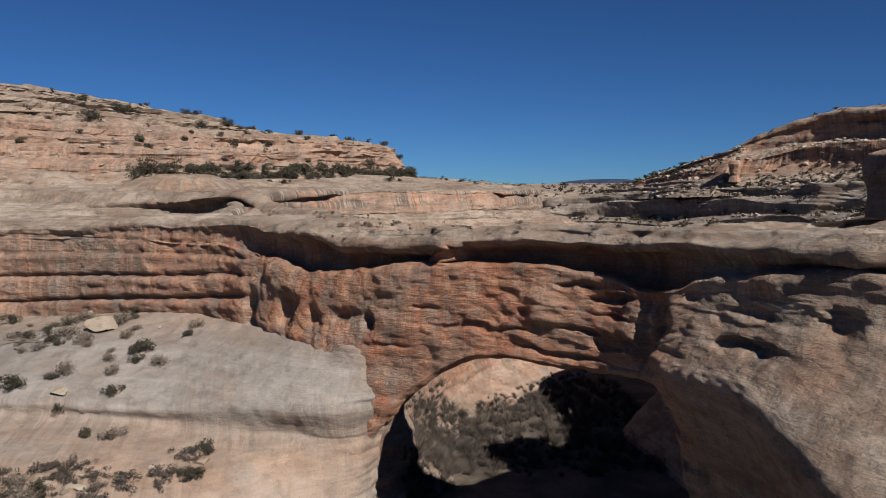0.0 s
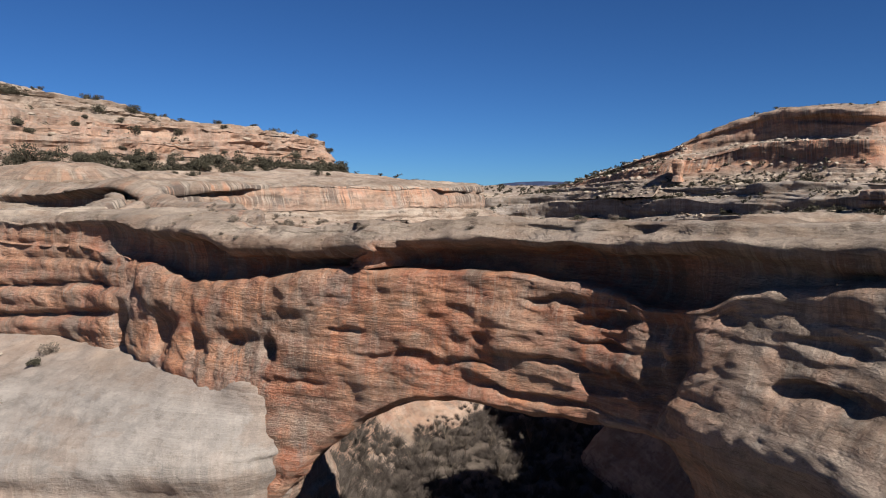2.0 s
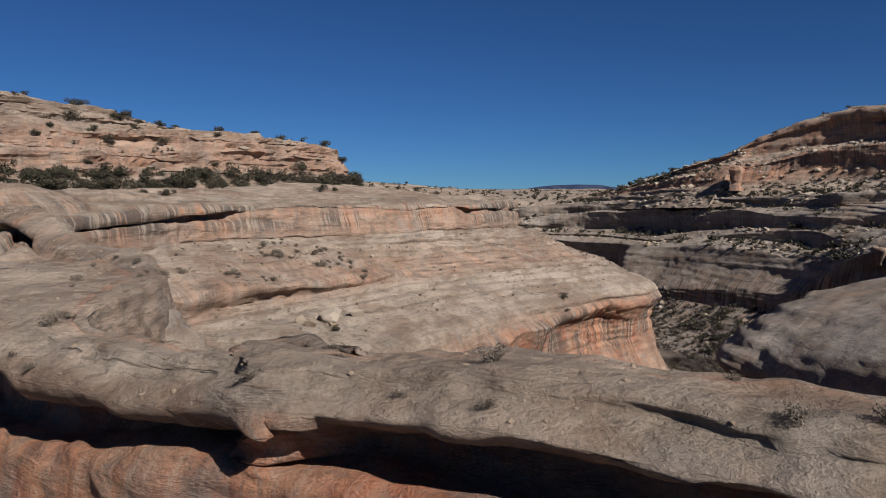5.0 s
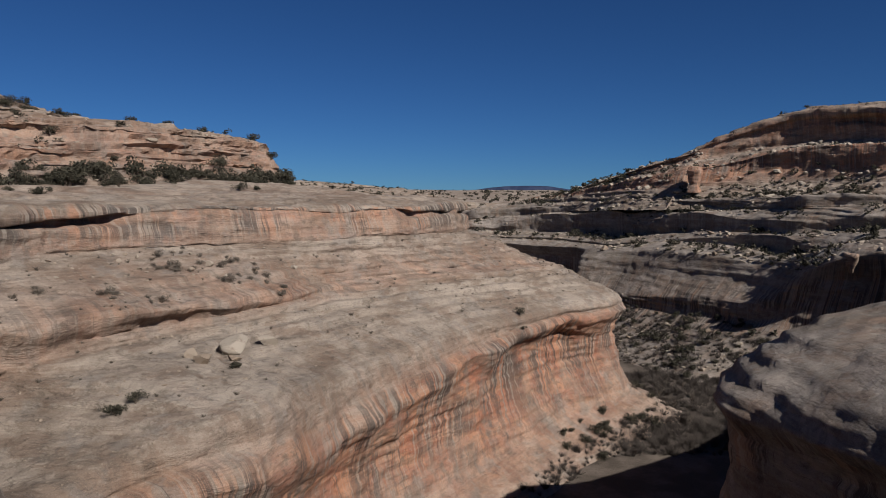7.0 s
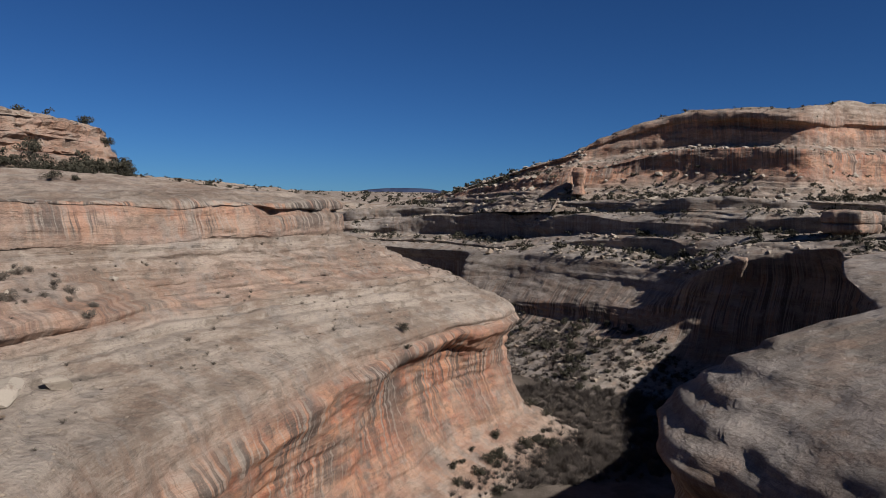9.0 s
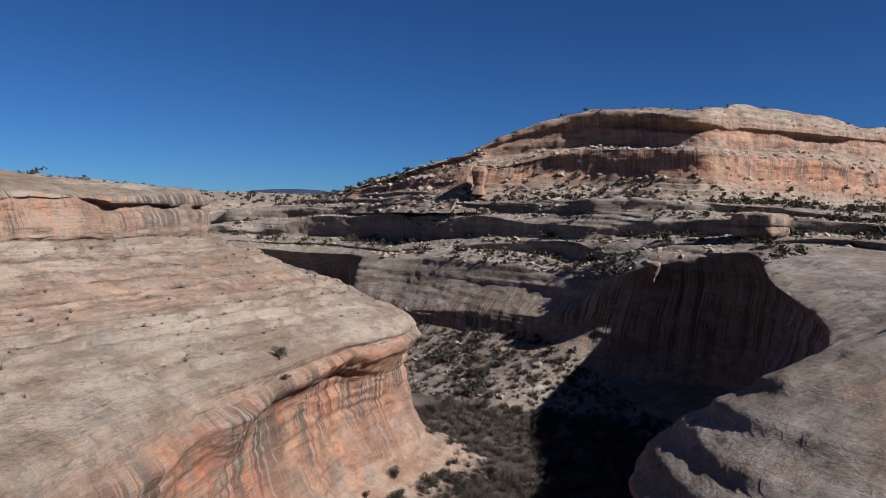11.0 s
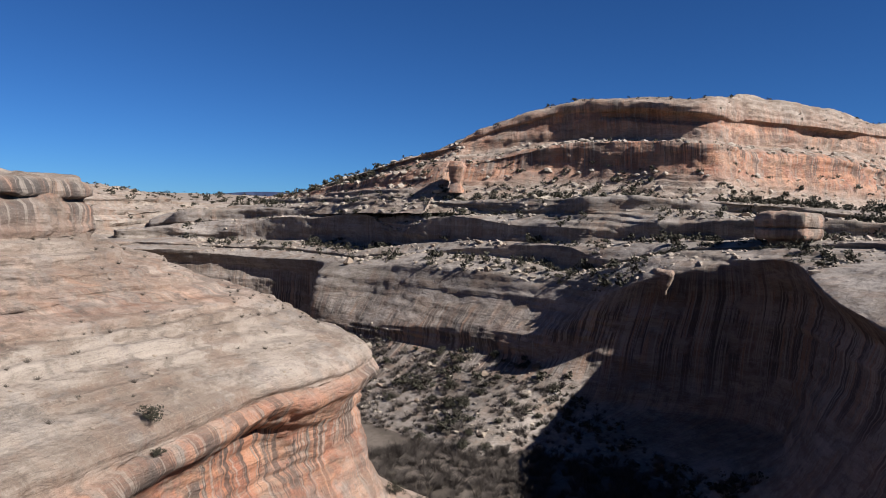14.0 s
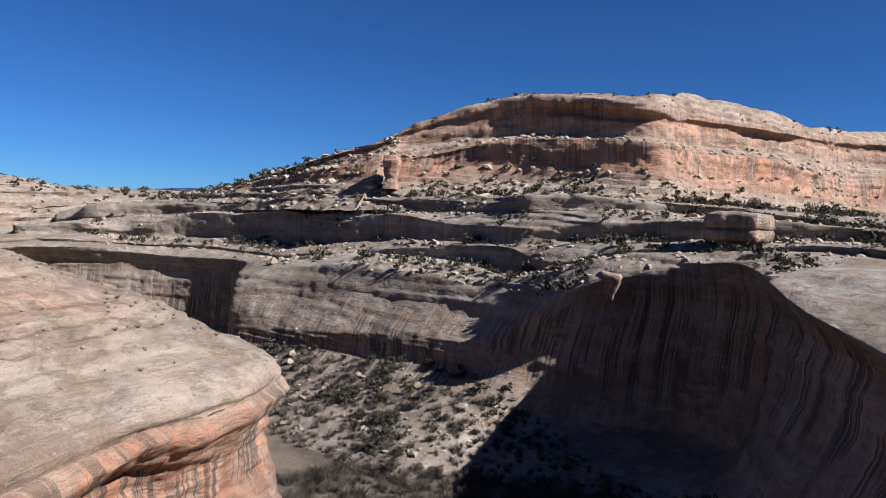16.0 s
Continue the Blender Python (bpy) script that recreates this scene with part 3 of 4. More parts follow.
# alcoves under the flat top of the upper layer
back_in = (L[13] - L[12])[:, :2]
back_in = back_in / np.linalg.norm(back_in, axis=1, keepdims=True)
hollow = np.clip(0.15 + 1.5 * wander(L[12], 21.0, 9), 0, 1)


def wall_row(share, depth, up=0.0):
    q = (1 - share) * L[11] + share * L[12]
    q[:, :2] += back_in * np.broadcast_to(depth, (len(q),))[:, None]
    q[:, 2] += up
    return q


shift_up = 1.4 * wander(L[12], 30.0, 10)
upper = [wall_row(0.3, 0.2), wall_row(0.52, 0.2 + 3.6 * hollow, shift_up), wall_row(0.74, 0.4 + 3.4 * hollow, shift_up), wall_row(0.79, -0.6 * hollow, shift_up), wall_row(0.95, 0.1), wall_row(1.06, 1.4), wall_row(1.1, 5.0)]
rows = L[:5] + [brow, nick] + L[5:12] + upper + L[13:]
WARM = [.1, .5, 1, 1, .8, .5, .3, 0, 0, .3, .3, .0, .4, .3, .3, .6, .6, .2, 0, 0, 0, .1, 0, 0]
STREAK = [0, .15, .8, 1, .9, .5, .2, .1, 0, .2, .4, 0, .2, .7, .9, .5, .3, 1, 1, .3, 0, 0, 0, 0]
STEPS = [0, 0, 0, 0, 0, 0, 0, .1, .9, .3, .4, .9, 0, 0, 0, 0, 0, 0, 0, .3, .6, .8, .8, .5]
DENTS = [(60, 372, 40, 12, 5, -2.2), (104, 416, 44, 9, 4, -2), (14, 306, 39, 8, 4, -2), (30, 335, 40, 5, 3, 2.5), (80, 400, 44, 5, 3, 2), (-57, 274, 62, 9, 7, 10)]
bank = loft("left_canyon_bank", rows, 0.9, 0.75, ROCK, 0.4, 1.0, 1.2, 0.32, seed=7, dents=DENTS, warm=WARM, streak=STREAK, steps=STEPS, step_height=2.6, warm_u=np.interp(np.linspace(0, 11, len(rows[0])), np.arange(12), [.2, .3, .5, .8, 1, 1, 1, .7, .4, .3, .3, .3]), blocky=0.5, thick=2.2, width=11.0)
tagged(bank, "layered sandstone promontory with streaked orange cliff", "canyon wall", kind="structure")

# ---------------------------------------------------------------- left mesa
rows = [
    [(-420, 255, 84), (-230, 280, 84), (-150, 320, 86), (-100, 357, 88), (-62, 420, 90), (-28, 464, 90), (-16, 520, 88), (-36, 640, 86), (-116, 760, 84)],
    [(-420, 270, 98), (-230, 295, 99), (-150, 335, 100), (-106, 370, 102), (-68, 432, 104), (-34, 474, 103), (-26, 524, 102), (-50, 642, 102), (-130, 764, 100)],
    [(-420, 285, 112), (-235, 312, 113), (-150, 360, 114), (-112, 395, 113), (-74, 448, 112), (-40, 500, 113), (-34, 527, 112), (-60, 644, 110), (-135, 766, 108)],
    [(-420, 292, 128), (-240, 325, 127), (-156, 385, 124), (-115, 425, 124), (-76, 455, 123), (-42, 512, 124), (-37, 530, 124), (-64, 646, 122), (-140, 768, 120)],
    [(-420, 300, 132), (-245, 340, 131), (-165, 400, 129), (-122, 440, 129), (-82, 470, 127), (-52, 520, 127), (-46, 535, 126), (-75, 648, 124), (-150, 770, 122)],
    [(-420, 330, 150), (-260, 370, 147), (-210, 470, 147), (-170, 500, 143), (-140, 530, 137), (-120, 560, 131), (-110, 580, 129), (-130, 670, 127), (-190, 780, 124)],
    [(-420, 350, 160), (-280, 400, 157), (-240, 500, 156), (-210, 550, 151), (-190, 580, 144), (-180, 600, 138), (-180, 630, 134), (-190, 700, 130), (-240, 800, 126)],
    [(-600, 500, 164), (-450, 550, 158), (-400, 600, 156), (-380, 640, 152), (-360, 660, 147), (-350, 680, 141), (-340, 720, 138), (-340, 780, 134), (-360, 860, 128)],
]
R = rows
rows = R[:2] + benches(R[1], R[2], 2, 201) + benches(R[2], R[3], 2, 202) + R[3:5] + benches(R[4], R[5], 3, 203) + benches(R[5], R[6], 2, 204) + R[6:]
nr = len(rows)
STEPS = np.full(nr, 0.5)
STREAK = np.interp(np.arange(nr), [0, 3, 10, 11, nr], [0, .4, .3, .1, 0])
WARM = np.interp(np.arange(nr), [0, 3, 9, 11, nr], [0, .4, .4, .1, 0])
tagged(loft("left_mesa", rows, 1.5, 0.8, ROCK, 0.2, 1.6, 1.8, 0.55, seed=11, warm=WARM, streak=STREAK, steps=STEPS, step_height=3.5, joints=1.1, blocky=1.6, thick=2.6, width=7.0, faceted=True), "pale layered sandstone mesa with ledges and shrubs", "mesa", kind="structure")

# ---------------------------------------------------------------- right bank
rows = [
    [(40, 120, -3), (76, 176, -3), (74, 228, -3), (70, 268, -3), (102, 300, -3), (140, 318, -3), (190, 350, -3), (225, 400, -3), (232, 440, -3), (205, 475, -3), (186, 482, -3), (172, 520, -3), (155, 565, -3), (142, 600, -3), (130, 632, -3), (132, 650, -3), (150, 690, -3), (130, 725, -3), (100, 750, -3), (72, 760, -3), (40, 765, -3), (0, 900, 8)],
    [(50, 112, 15), (88, 172, 15), (86, 228, 14), (84, 265, 14), (106, 292, 14), (145, 310, 15), (200, 340, 16), (245, 390, 16), (290, 436, 10), (252, 480, 12), (218, 498, 12), (203, 533, 10), (185, 577, 8), (172, 612, 6), (160, 642, 5), (164, 656, 5), (186, 698, 4), (158, 738, 4), (115, 770, 4), (82, 780, 4), (46, 788, 4), (20, 900, 26)],
    [(52, 112, 40), (92, 170, 38), (90, 231, 36), (88, 263, 36), (110, 286, 36), (150, 305, 38), (212, 335, 38), (262, 388, 38), (296, 436, 38), (258, 480, 36), (239, 508, 24), (223, 543, 22), (204, 585, 20), (189, 619, 18), (177, 647, 16), (180, 660, 14), (197, 700, 12), (167, 745, 12), (119, 777, 14), (86, 788, 14), (50, 796, 14), (30, 900, 40)],
    [(50, 112, 62), (94, 168, 58), (91, 234, 52), (88, 262, 51), (110, 285, 53), (152, 303, 54), (215, 333, 54), (268, 388, 56), (297, 434, 60), (260, 476, 52), (241, 509, 36), (225, 545, 33.5), (205, 587, 28.5), (190, 620, 25), (177, 647, 23.5), (181, 660, 24), (198, 700, 28), (168, 747, 28), (120, 780, 30), (88, 800, 30), (51, 800, 30), (30, 900, 48)],
    [(48, 108, 78), (92, 166, 68), (88, 235, 57), (85, 263, 56), (108, 288, 58), (150, 298, 62), (206, 333, 62), (240, 378, 68), (286, 430, 74), (256, 468, 63), (251, 511, 45), (237, 552, 45), (217, 595, 43), (201, 627, 40.5), (181, 649, 40), (183, 661, 40), (199, 701, 44), (169, 749, 44), (121, 783, 46), (88, 802, 46), (52, 802, 42), (30, 895, 54)],
    [(52, 110, 83), (97, 165, 75), (92, 239, 62), (94, 262, 62), (112, 281, 65), (154, 293, 66), (215, 326, 66), (252, 372, 71), (290, 429, 76), (262, 466, 68), (256, 512, 54), (243, 556, 58), (224, 600, 59), (207, 631, 56), (186, 652, 50), (186, 662, 50), (198, 700, 53), (167, 746, 52.5), (119, 778, 55), (84, 787, 55), (48, 796, 50), (40, 900, 55)],
    [(60, 113, 86), (105, 164, 80), (107, 242, 69), (108, 262, 69), (120, 276, 71), (160, 288, 70), (228, 318, 71), (266, 364, 74), (300, 427, 78), (274, 476, 72), (262, 516, 60), (256, 566, 63), (238, 612, 63), (222, 645, 60), (204, 664, 56), (203, 676, 56), (206, 706, 56), (172, 754, 56), (124, 788, 57), (88, 798, 57), (52, 806, 54), (53, 906, 57)],
    [(80, 118, 88), (124, 160, 86), (132, 235, 77), (134, 258, 75), (142, 270, 76), (185, 280, 77), (250, 305, 76), (300, 350, 78), (330, 420, 82), (300, 490, 77), (284, 528, 73), (276, 575, 72), (256, 622, 70), (238, 655, 66), (222, 676, 62), (218, 690, 60), (214, 716, 60), (184, 768, 60), (136, 805, 60), (98, 815, 59), (62, 825, 58), (90, 920, 64)],
    [(160, 120, 89), (180, 150, 89), (200, 210, 86), (205, 225, 85), (215, 235, 84), (260, 255, 82), (310, 280, 82), (370, 340, 84), (390, 430, 88), (330, 510, 90), (304, 545, 88), (292, 575, 87), (272, 622, 86), (258, 655, 85), (248, 680, 84), (243, 700, 82), (236, 722, 82), (200, 786, 78), (155, 835, 74), (120, 850, 70), (88, 865, 66), (130, 930, 74)],
    [(400, 60, 90), (400, 100, 90), (420, 160, 88), (430, 180, 87), (440, 200, 86), (470, 240, 85), (500, 280, 84), (520, 360, 86), (480, 450, 92), (345, 535, 98), (316, 562, 97), (304, 590, 97), (284, 630, 96), (268, 662, 95), (258, 686, 94), (252, 706, 92), (244, 730, 92), (212, 800, 90), (172, 856, 87), (140, 880, 82), (115, 900, 76), (160, 950, 86)],
    [(700, 0, 90), (700, 60, 90), (700, 120, 90), (700, 150, 89), (700, 180, 88), (700, 240, 88), (700, 320, 88), (700, 420, 90), (600, 520, 96), (420, 600, 101), (385, 635, 101), (372, 655, 101), (352, 690, 100), (338, 712, 99), (328, 730, 98), (322, 746, 97), (312, 770, 97), (275, 850, 95), (242, 905, 92), (215, 940, 90), (200, 970, 88), (240, 1000, 90)],
]
R = rows
R = dense(rows, 3)
far_part = np.clip((np.arange(len(R[6])) - 16) / 5.0, 0, 1)[:, None]
low = [far_part * b + (1 - far_part) * ((1 - w) * R[6] + w * R[7]) for b, w in zip(benches(R[6], R[7], 1, 211, 0.03), (0.4, 0.7))]
rows = R[:7] + low + R[7:8] + benches(R[7], R[8], 1, 212, 0.02, 1.05) + R[8:9] + benches(R[8], R[9], 1, 213, 0.02, 1.05) + R[9:]
nr = len(rows)
WARM = np.interp(np.arange(nr), [0, 1, 3, 5, nr], [0, .05, .18, 0, 0])
# varnish streaks, strengthened on cliff and ledge rows to deepen their shade by colour
STREAK = np.interp(np.arange(nr), [0, 1, 2, 3, 4, 5, 9, nr], [0, .3, 1, 1, .3, .1, .4, .3])
STEPS = np.interp(np.arange(nr), [0, 3, 5, 7, nr], [0, .1, .45, .4, .3])
tagged(loft("right_canyon_bank", rows, 1.3, 0.95, SLICK, 0.4, 0.7, 0.6, 0.25, seed=13, warm=WARM, streak=STREAK, steps=STEPS, step_height=4.0, flip=True, joints=0.3, blocky=0.85, thick=3.4, width=22.0), "grey layered sandstone canyon rim with boulder terraces", "canyon wall", kind="structure")

# ---------------------------------------------------------------- right mesa
rows = [
    [(186, 900, 78), (210, 800, 82), (230, 712, 85), (250, 664, 86), (258, 655, 87), (306, 599, 89), (342, 552, 90), (381, 523, 90), (450, 553, 87), (540, 553, 85), (650, 573, 85), (800, 633, 85), (1000, 560, 85)],
    [(200, 905, 91), (222, 805, 97), (245, 720, 101), (266, 674, 103), (280, 670, 104), (332, 623, 107), (361, 583, 109), (391, 547, 108), (450, 572, 106), (545, 572, 104), (655, 592, 104), (805, 650, 104), (1000, 585, 104)],
    [(204, 908, 92), (225, 810, 98), (250, 722, 104), (271, 678, 107), (285, 674, 109), (337, 629, 119), (364, 588, 119), (393, 552, 117), (450, 575, 117), (547, 575, 116), (658, 597, 116), (808, 655, 116), (1000, 592, 116)],
    [(208, 910, 94), (228, 812, 101), (253, 725, 112), (276, 683, 119), (289, 677, 120), (336, 629, 133), (364, 589, 134), (393, 553, 132), (450, 576, 133), (547, 576, 132), (659, 599, 126), (810, 657, 126), (1000, 595, 128)],
    [(212, 912, 95), (232, 815, 102), (260, 730, 115), (286, 692, 126), (301, 687, 128), (350, 647, 136), (377, 609, 137), (404, 569, 135), (457, 588, 136), (554, 588, 138), (640, 602, 142), (817, 662, 150), (1002, 602, 155)],
    [(220, 916, 96), (238, 820, 106), (268, 738, 124), (296, 704, 135), (307, 695, 144), (351, 652, 162), (378, 614, 163), (405, 572, 156), (458, 591, 159), (555, 590, 160), (640, 606, 163), (820, 666, 180), (1004, 606, 186)],
    [(240, 922, 97), (255, 826, 112), (285, 748, 128), (316, 716, 143), (327, 709, 150), (367, 671, 166), (392, 631, 169), (416, 585, 166), (464, 600, 173), (555, 600, 173), (650, 614, 170), (824, 674, 190), (1006, 614, 196)],
    [(350, 960, 98), (360, 880, 106), (380, 820, 119), (396, 794, 132), (407, 791, 154), (441, 780, 164), (464, 751, 169), (477, 698, 168), (500, 690, 174), (580, 690, 172), (690, 700, 172), (830, 760, 192), (1010, 700, 170)],
    [(500, 1000, 90), (500, 960, 95), (500, 920, 105), (500, 908, 112), (500, 900, 120), (500, 880, 130), (520, 870, 135), (540, 860, 137), (560, 850, 137), (620, 850, 135), (700, 850, 120), (850, 900, 110), (1010, 850, 120)],
]
R = dense(rows, 4)
hollow = np.clip(0.0 + 1.5 * wander(R[5], 38.0, 21), 0, 1)[:, None]
inner = (R[6] - R[5])[:, :2]
inner = inner / np.linalg.norm(inner, axis=1, keepdims=True)


def cliff_row(share, depth):
    q = (1 - share) * R[4] + share * R[5]
    q[:, :2] += inner * depth
    return q


slant = cliff_row(0.12, 5.0)
rows = R[:5] + [slant, cliff_row(0.5, 3.0 + 2 * hollow), cliff_row(0.62, 3.4 + 6 * hollow), cliff_row(0.78, 2.8 + 5 * hollow), cliff_row(0.84, 0.0)] + R[5:]
WARM = [0, .1, .8, .8, 0, .3, .6, .7, .7, .5, .2, 0, 0, 0]
STREAK = [0, 0, .6, .9, .2, .2, .5, .6, .4, .6, .3, .1, 0, 0]
STEPS = [0, .7, .05, .05, .3, .1, 0, 0, 0, 0, .2, .5, .3, 0]
tagged(loft("right_mesa", rows, 1.5, 0.9, ROCK, 0.1, 0.4, 1.5, 0.35, seed=17, warm=WARM, streak=STREAK, steps=STEPS, step_height=5.0, joints=0.6, blocky=1.5, thick=7.0, width=22.0), "high sandstone mesa with orange cliff band and pale cap", "mesa", kind="structure")

# ---------------------------------------------------------------- lone blocks of rock
def butte(name, x, y, rings, squash, turn, seed, label, warm=0.2, material=None):
    """A block of bedded rock from rings (radius, height)."""
    w = np.linspace(0, 2 * math.pi, 25)
    r = np.random.default_rng(seed)
    wob = 1 + 0.10 * np.sin(2 * w + r.uniform(0, 6)) + 0.07 * np.sin(3 * w + r.uniform(0, 6))
    box = 1 / np.maximum(np.abs(np.cos(w)), np.abs(np.sin(w))) ** 0.55
    rows = []
    for radius, z in rings:
        px, py = radius * wob * box * np.cos(w), radius * squash * wob * box * np.sin(w)
        c, q = math.cos(turn), math.sin(turn)
        rows.append(np.stack([x + c * px - q * py, y + q * px + c * py, np.full(25, float(z))], 1))
    ob = loft(name, rows, 0.8, 0.7, material or ROCK, 0.12, 0.6, 0.5, 0.25, 9.0, seed, warm=[warm] * len(rows), streak=[0.5] * len(rows), joints=0.4)
    return tagged(ob, label, "rock")


butte("mushroom_rock", 322, 452, [(11, 70), (10, 79), (10.2, 80.6), (14.2, 81.2), (15.6, 83), (15.2, 85.3), (13.4, 85.7), (14.9, 86.3), (15.6, 89), (15, 91.2), (13, 92), (0.5, 92.6)], 0.7, 0.3, 31, "broad dark caprock butte on a pale slickrock slab", 0.35)
butte("hood_rock", 265, 464, [(1.5, 58), (3, 61.5), (4.6, 65), (5.2, 66.8), (4.4, 68), (0.4, 68.4)], 0.8, 0.8, 32, "pale hooded rock knob on the cliff rim", 0.3)
butte("block_rock", 97, 136, [(13, 80), (12, 88), (12.5, 95), (12, 99), (9, 100.2), (0.5, 100.5)], 0.8, 0.5, 33, "big dark upright sandstone block on the rim", 0.4)
butte("perched_rock", 104, 138, [(6, 98), (6.5, 101), (6, 104.5), (4, 106), (0.3, 106.4)], 0.8, 0.2, 34, "rounded dark boulder perched on a sandstone block", 0.3)
butte("pillar_rock", 276, 660, [(6, 100), (5, 106), (5.5, 112), (7, 117), (5.5, 120), (0.4, 121)], 0.8, 0.9, 35, "orange weathered rock pillar on the mesa slope", 0.7)
butte("dome_rock", -112, 300, [(30, 80), (27, 88), (24, 93), (17, 97), (8, 99), (0.5, 99.6)], 0.6, 0.2, 36, "low rounded sandstone dome above the wall", 0.1)

# ---------------------------------------------------------------- far bank and plateau
rows = [
    [(-420, 880, 40), (-150, 840, 45), (0, 830, 48), (70, 850, 50), (130, 880, 52), (175, 940, 55), (190, 1040, 60), (150, 1200, 65)],
    [(-420, 900, 74), (-150, 860, 70), (0, 850, 66), (60, 870, 66), (115, 900, 68), (158, 950, 70), (170, 1040, 74), (140, 1200, 78)],
    [(-420, 915, 90), (-155, 880, 88), (-5, 872, 84), (52, 890, 84), (105, 918, 85), (145, 962, 85), (156, 1045, 88), (130, 1200, 90)],
    [(-420, 960, 96), (-165, 930, 95), (-20, 925, 93), (35, 940, 93), (85, 970, 93), (120, 1010, 93), (130, 1080, 95), (110, 1210, 96)],
    [(-420, 1050, 106), (-175, 1020, 106), (-40, 1010, 103), (10, 1020, 102), (55, 1040, 101), (90, 1070, 100), (100, 1130, 101), (90, 1240, 102)],
    [(-420, 1300, 122), (-200, 1280, 122), (-80, 1260, 118), (-20, 1260, 114), (30, 1270, 110), (60, 1290, 108), (80, 1320, 107), (70, 1400, 107)],
    [(-420, 1800, 128), (-250, 1800, 128), (-150, 1800, 124), (-60, 1800, 120), (0, 1800, 112), (40, 1800, 108), (60, 1800, 106), (60, 1850, 100)],
]
R = rows
rows = R[:2] + benches(R[1], R[2], 2, 221) + benches(R[2], R[3], 1, 222) + R[3:4] + benches(R[3], R[4], 2, 223) + R[4:5] + benches(R[4], R[5], 3, 224) + R[5:]
tagged(loft("far_canyon_bank", rows, 4.0, 1.8, ROCK, 0.3, 2.0, 2.5, 0.5, seed=23, steps=np.full(len(rows), 0.4), streak=np.linspace(0.3, 0, len(rows)), step_height=4.0, blocky=1.8, thick=4.0, width=16.0, faceted=True), "distant pale stepped canyon rim with scrub", "canyon wall", kind="structure")

px, py = np.meshgrid(np.linspace(-2600, 2600, 160), np.linspace(0, 1, 110) ** 1.6 * 3600 + 1000, indexing="ij")
pq = np.stack([px, py, 0 * px], -1)
PZ = 88 + 9 * fbm(pq / 300.0, 4, 60) + (py - 1000) * 0.012
PZ = np.where(py < 1010, -3, PZ)
PP = np.stack([px, py, PZ], -1)
SURFACE["far_plateau"] = (PP, grid_normals(PP))
tagged(sheet("far_plateau", PP, ROCK), "distant pale canyon country with dark scrub", "plateau", kind="structure")
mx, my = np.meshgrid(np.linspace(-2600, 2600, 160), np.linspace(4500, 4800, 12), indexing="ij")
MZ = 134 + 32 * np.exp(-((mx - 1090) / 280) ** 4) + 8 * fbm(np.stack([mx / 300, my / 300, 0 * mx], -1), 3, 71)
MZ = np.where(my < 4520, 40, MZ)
tagged(sheet("far_mountain", np.stack([mx, my, MZ], -1), HAZED_WOODS), "low wooded mountain on the horizon with blue haze in its colour", "mountain", kind="structure")

# ---------------------------------------------------------------- shrubs and boulders
def leaf_stuff(name, dark, light):
    k = Nodes(name, 0.8, 0.2)
    info = k.nt.nodes.new("ShaderNodeObjectInfo")
    island = k.nt.nodes.new("ShaderNodeNewGeometry").outputs["Random Per Island"]
    c = k.mix(island, dark, light)
    return k.finish(k.mix(k.math("MULTIPLY", info.outputs["Random"], 0.5), c, tuple(0.6 * v for v in dark)))


JUNIPER = leaf_stuff("juniper_scales", (0.026, 0.025, 0.016), (0.056, 0.050, 0.034))
SAGE = leaf_stuff("dry_twigs", (0.075, 0.062, 0.048), (0.17, 0.145, 0.118))
BRUSH = leaf_stuff("bare_brush", (0.036, 0.029, 0.025), (0.105, 0.088, 0.074))
BARK = Nodes("grey_bark").finish((0.12, 0.095, 0.075, 1))
k = Nodes("boulder_stone")
tone = k.nt.nodes.new("ShaderNodeObjectInfo").outputs["Random"]
c = k.mix(tone, (0.30, 0.26, 0.21), (0.22, 0.17, 0.125))
c = k.mix(k.ramp(k.noise(0.5, 5, 0.7), 0.5, 0.7, 0, 0.6), c, (0.16, 0.115, 0.085))
BOULDER = k.finish(c, k.noise((0.8, 0.8, 2.0), 6, 0.7), 0.5)
rng = np.random.default_rng(7)


def raw_mesh(name, verts, faces, material):
    me = bpy.data.meshes.new(name)
    me.from_pydata([tuple(v) for v in verts], [], [tuple(f) for f in faces])
    me.materials.append(material)
    return me


def crown_data(count, width, height, leaf, lobes, base):
    """Many small leaf sprays in uneven lobes: corners and faces."""
    V, F = [], []
    centres = [(rng.normal(0, 0.26) * width, rng.normal(0, 0.26) * width, base + rng.uniform(0.15, 0.75) * (height - base)) for _ in range(lobes)]
    size = [rng.uniform(0.20, 0.34) * width for _ in range(lobes)]
    for k in range(count):
        j = rng.integers(lobes)
        d = rng.normal(0, 1, 3)
        d /= np.linalg.norm(d)
        p = np.array(centres[j]) + d * np.array([1, 1, 0.75]) * size[j] * rng.uniform(0.55, 1.08)
        p[2] = max(p[2], 0.05)
        a = rng.normal(0, 1, 3)
        a /= np.linalg.norm(a)
        b = np.cross(a, d)
        b /= max(np.linalg.norm(b), 1e-3)
        w = leaf * rng.uniform(0.6, 1.4)
        n = len(V)
        V += [p - a * w, p - b * w * 0.7, p + a * w * 1.2, p + b * w * 0.7]
        F.append((n, n + 1, n + 2, n + 3))
    return V, F


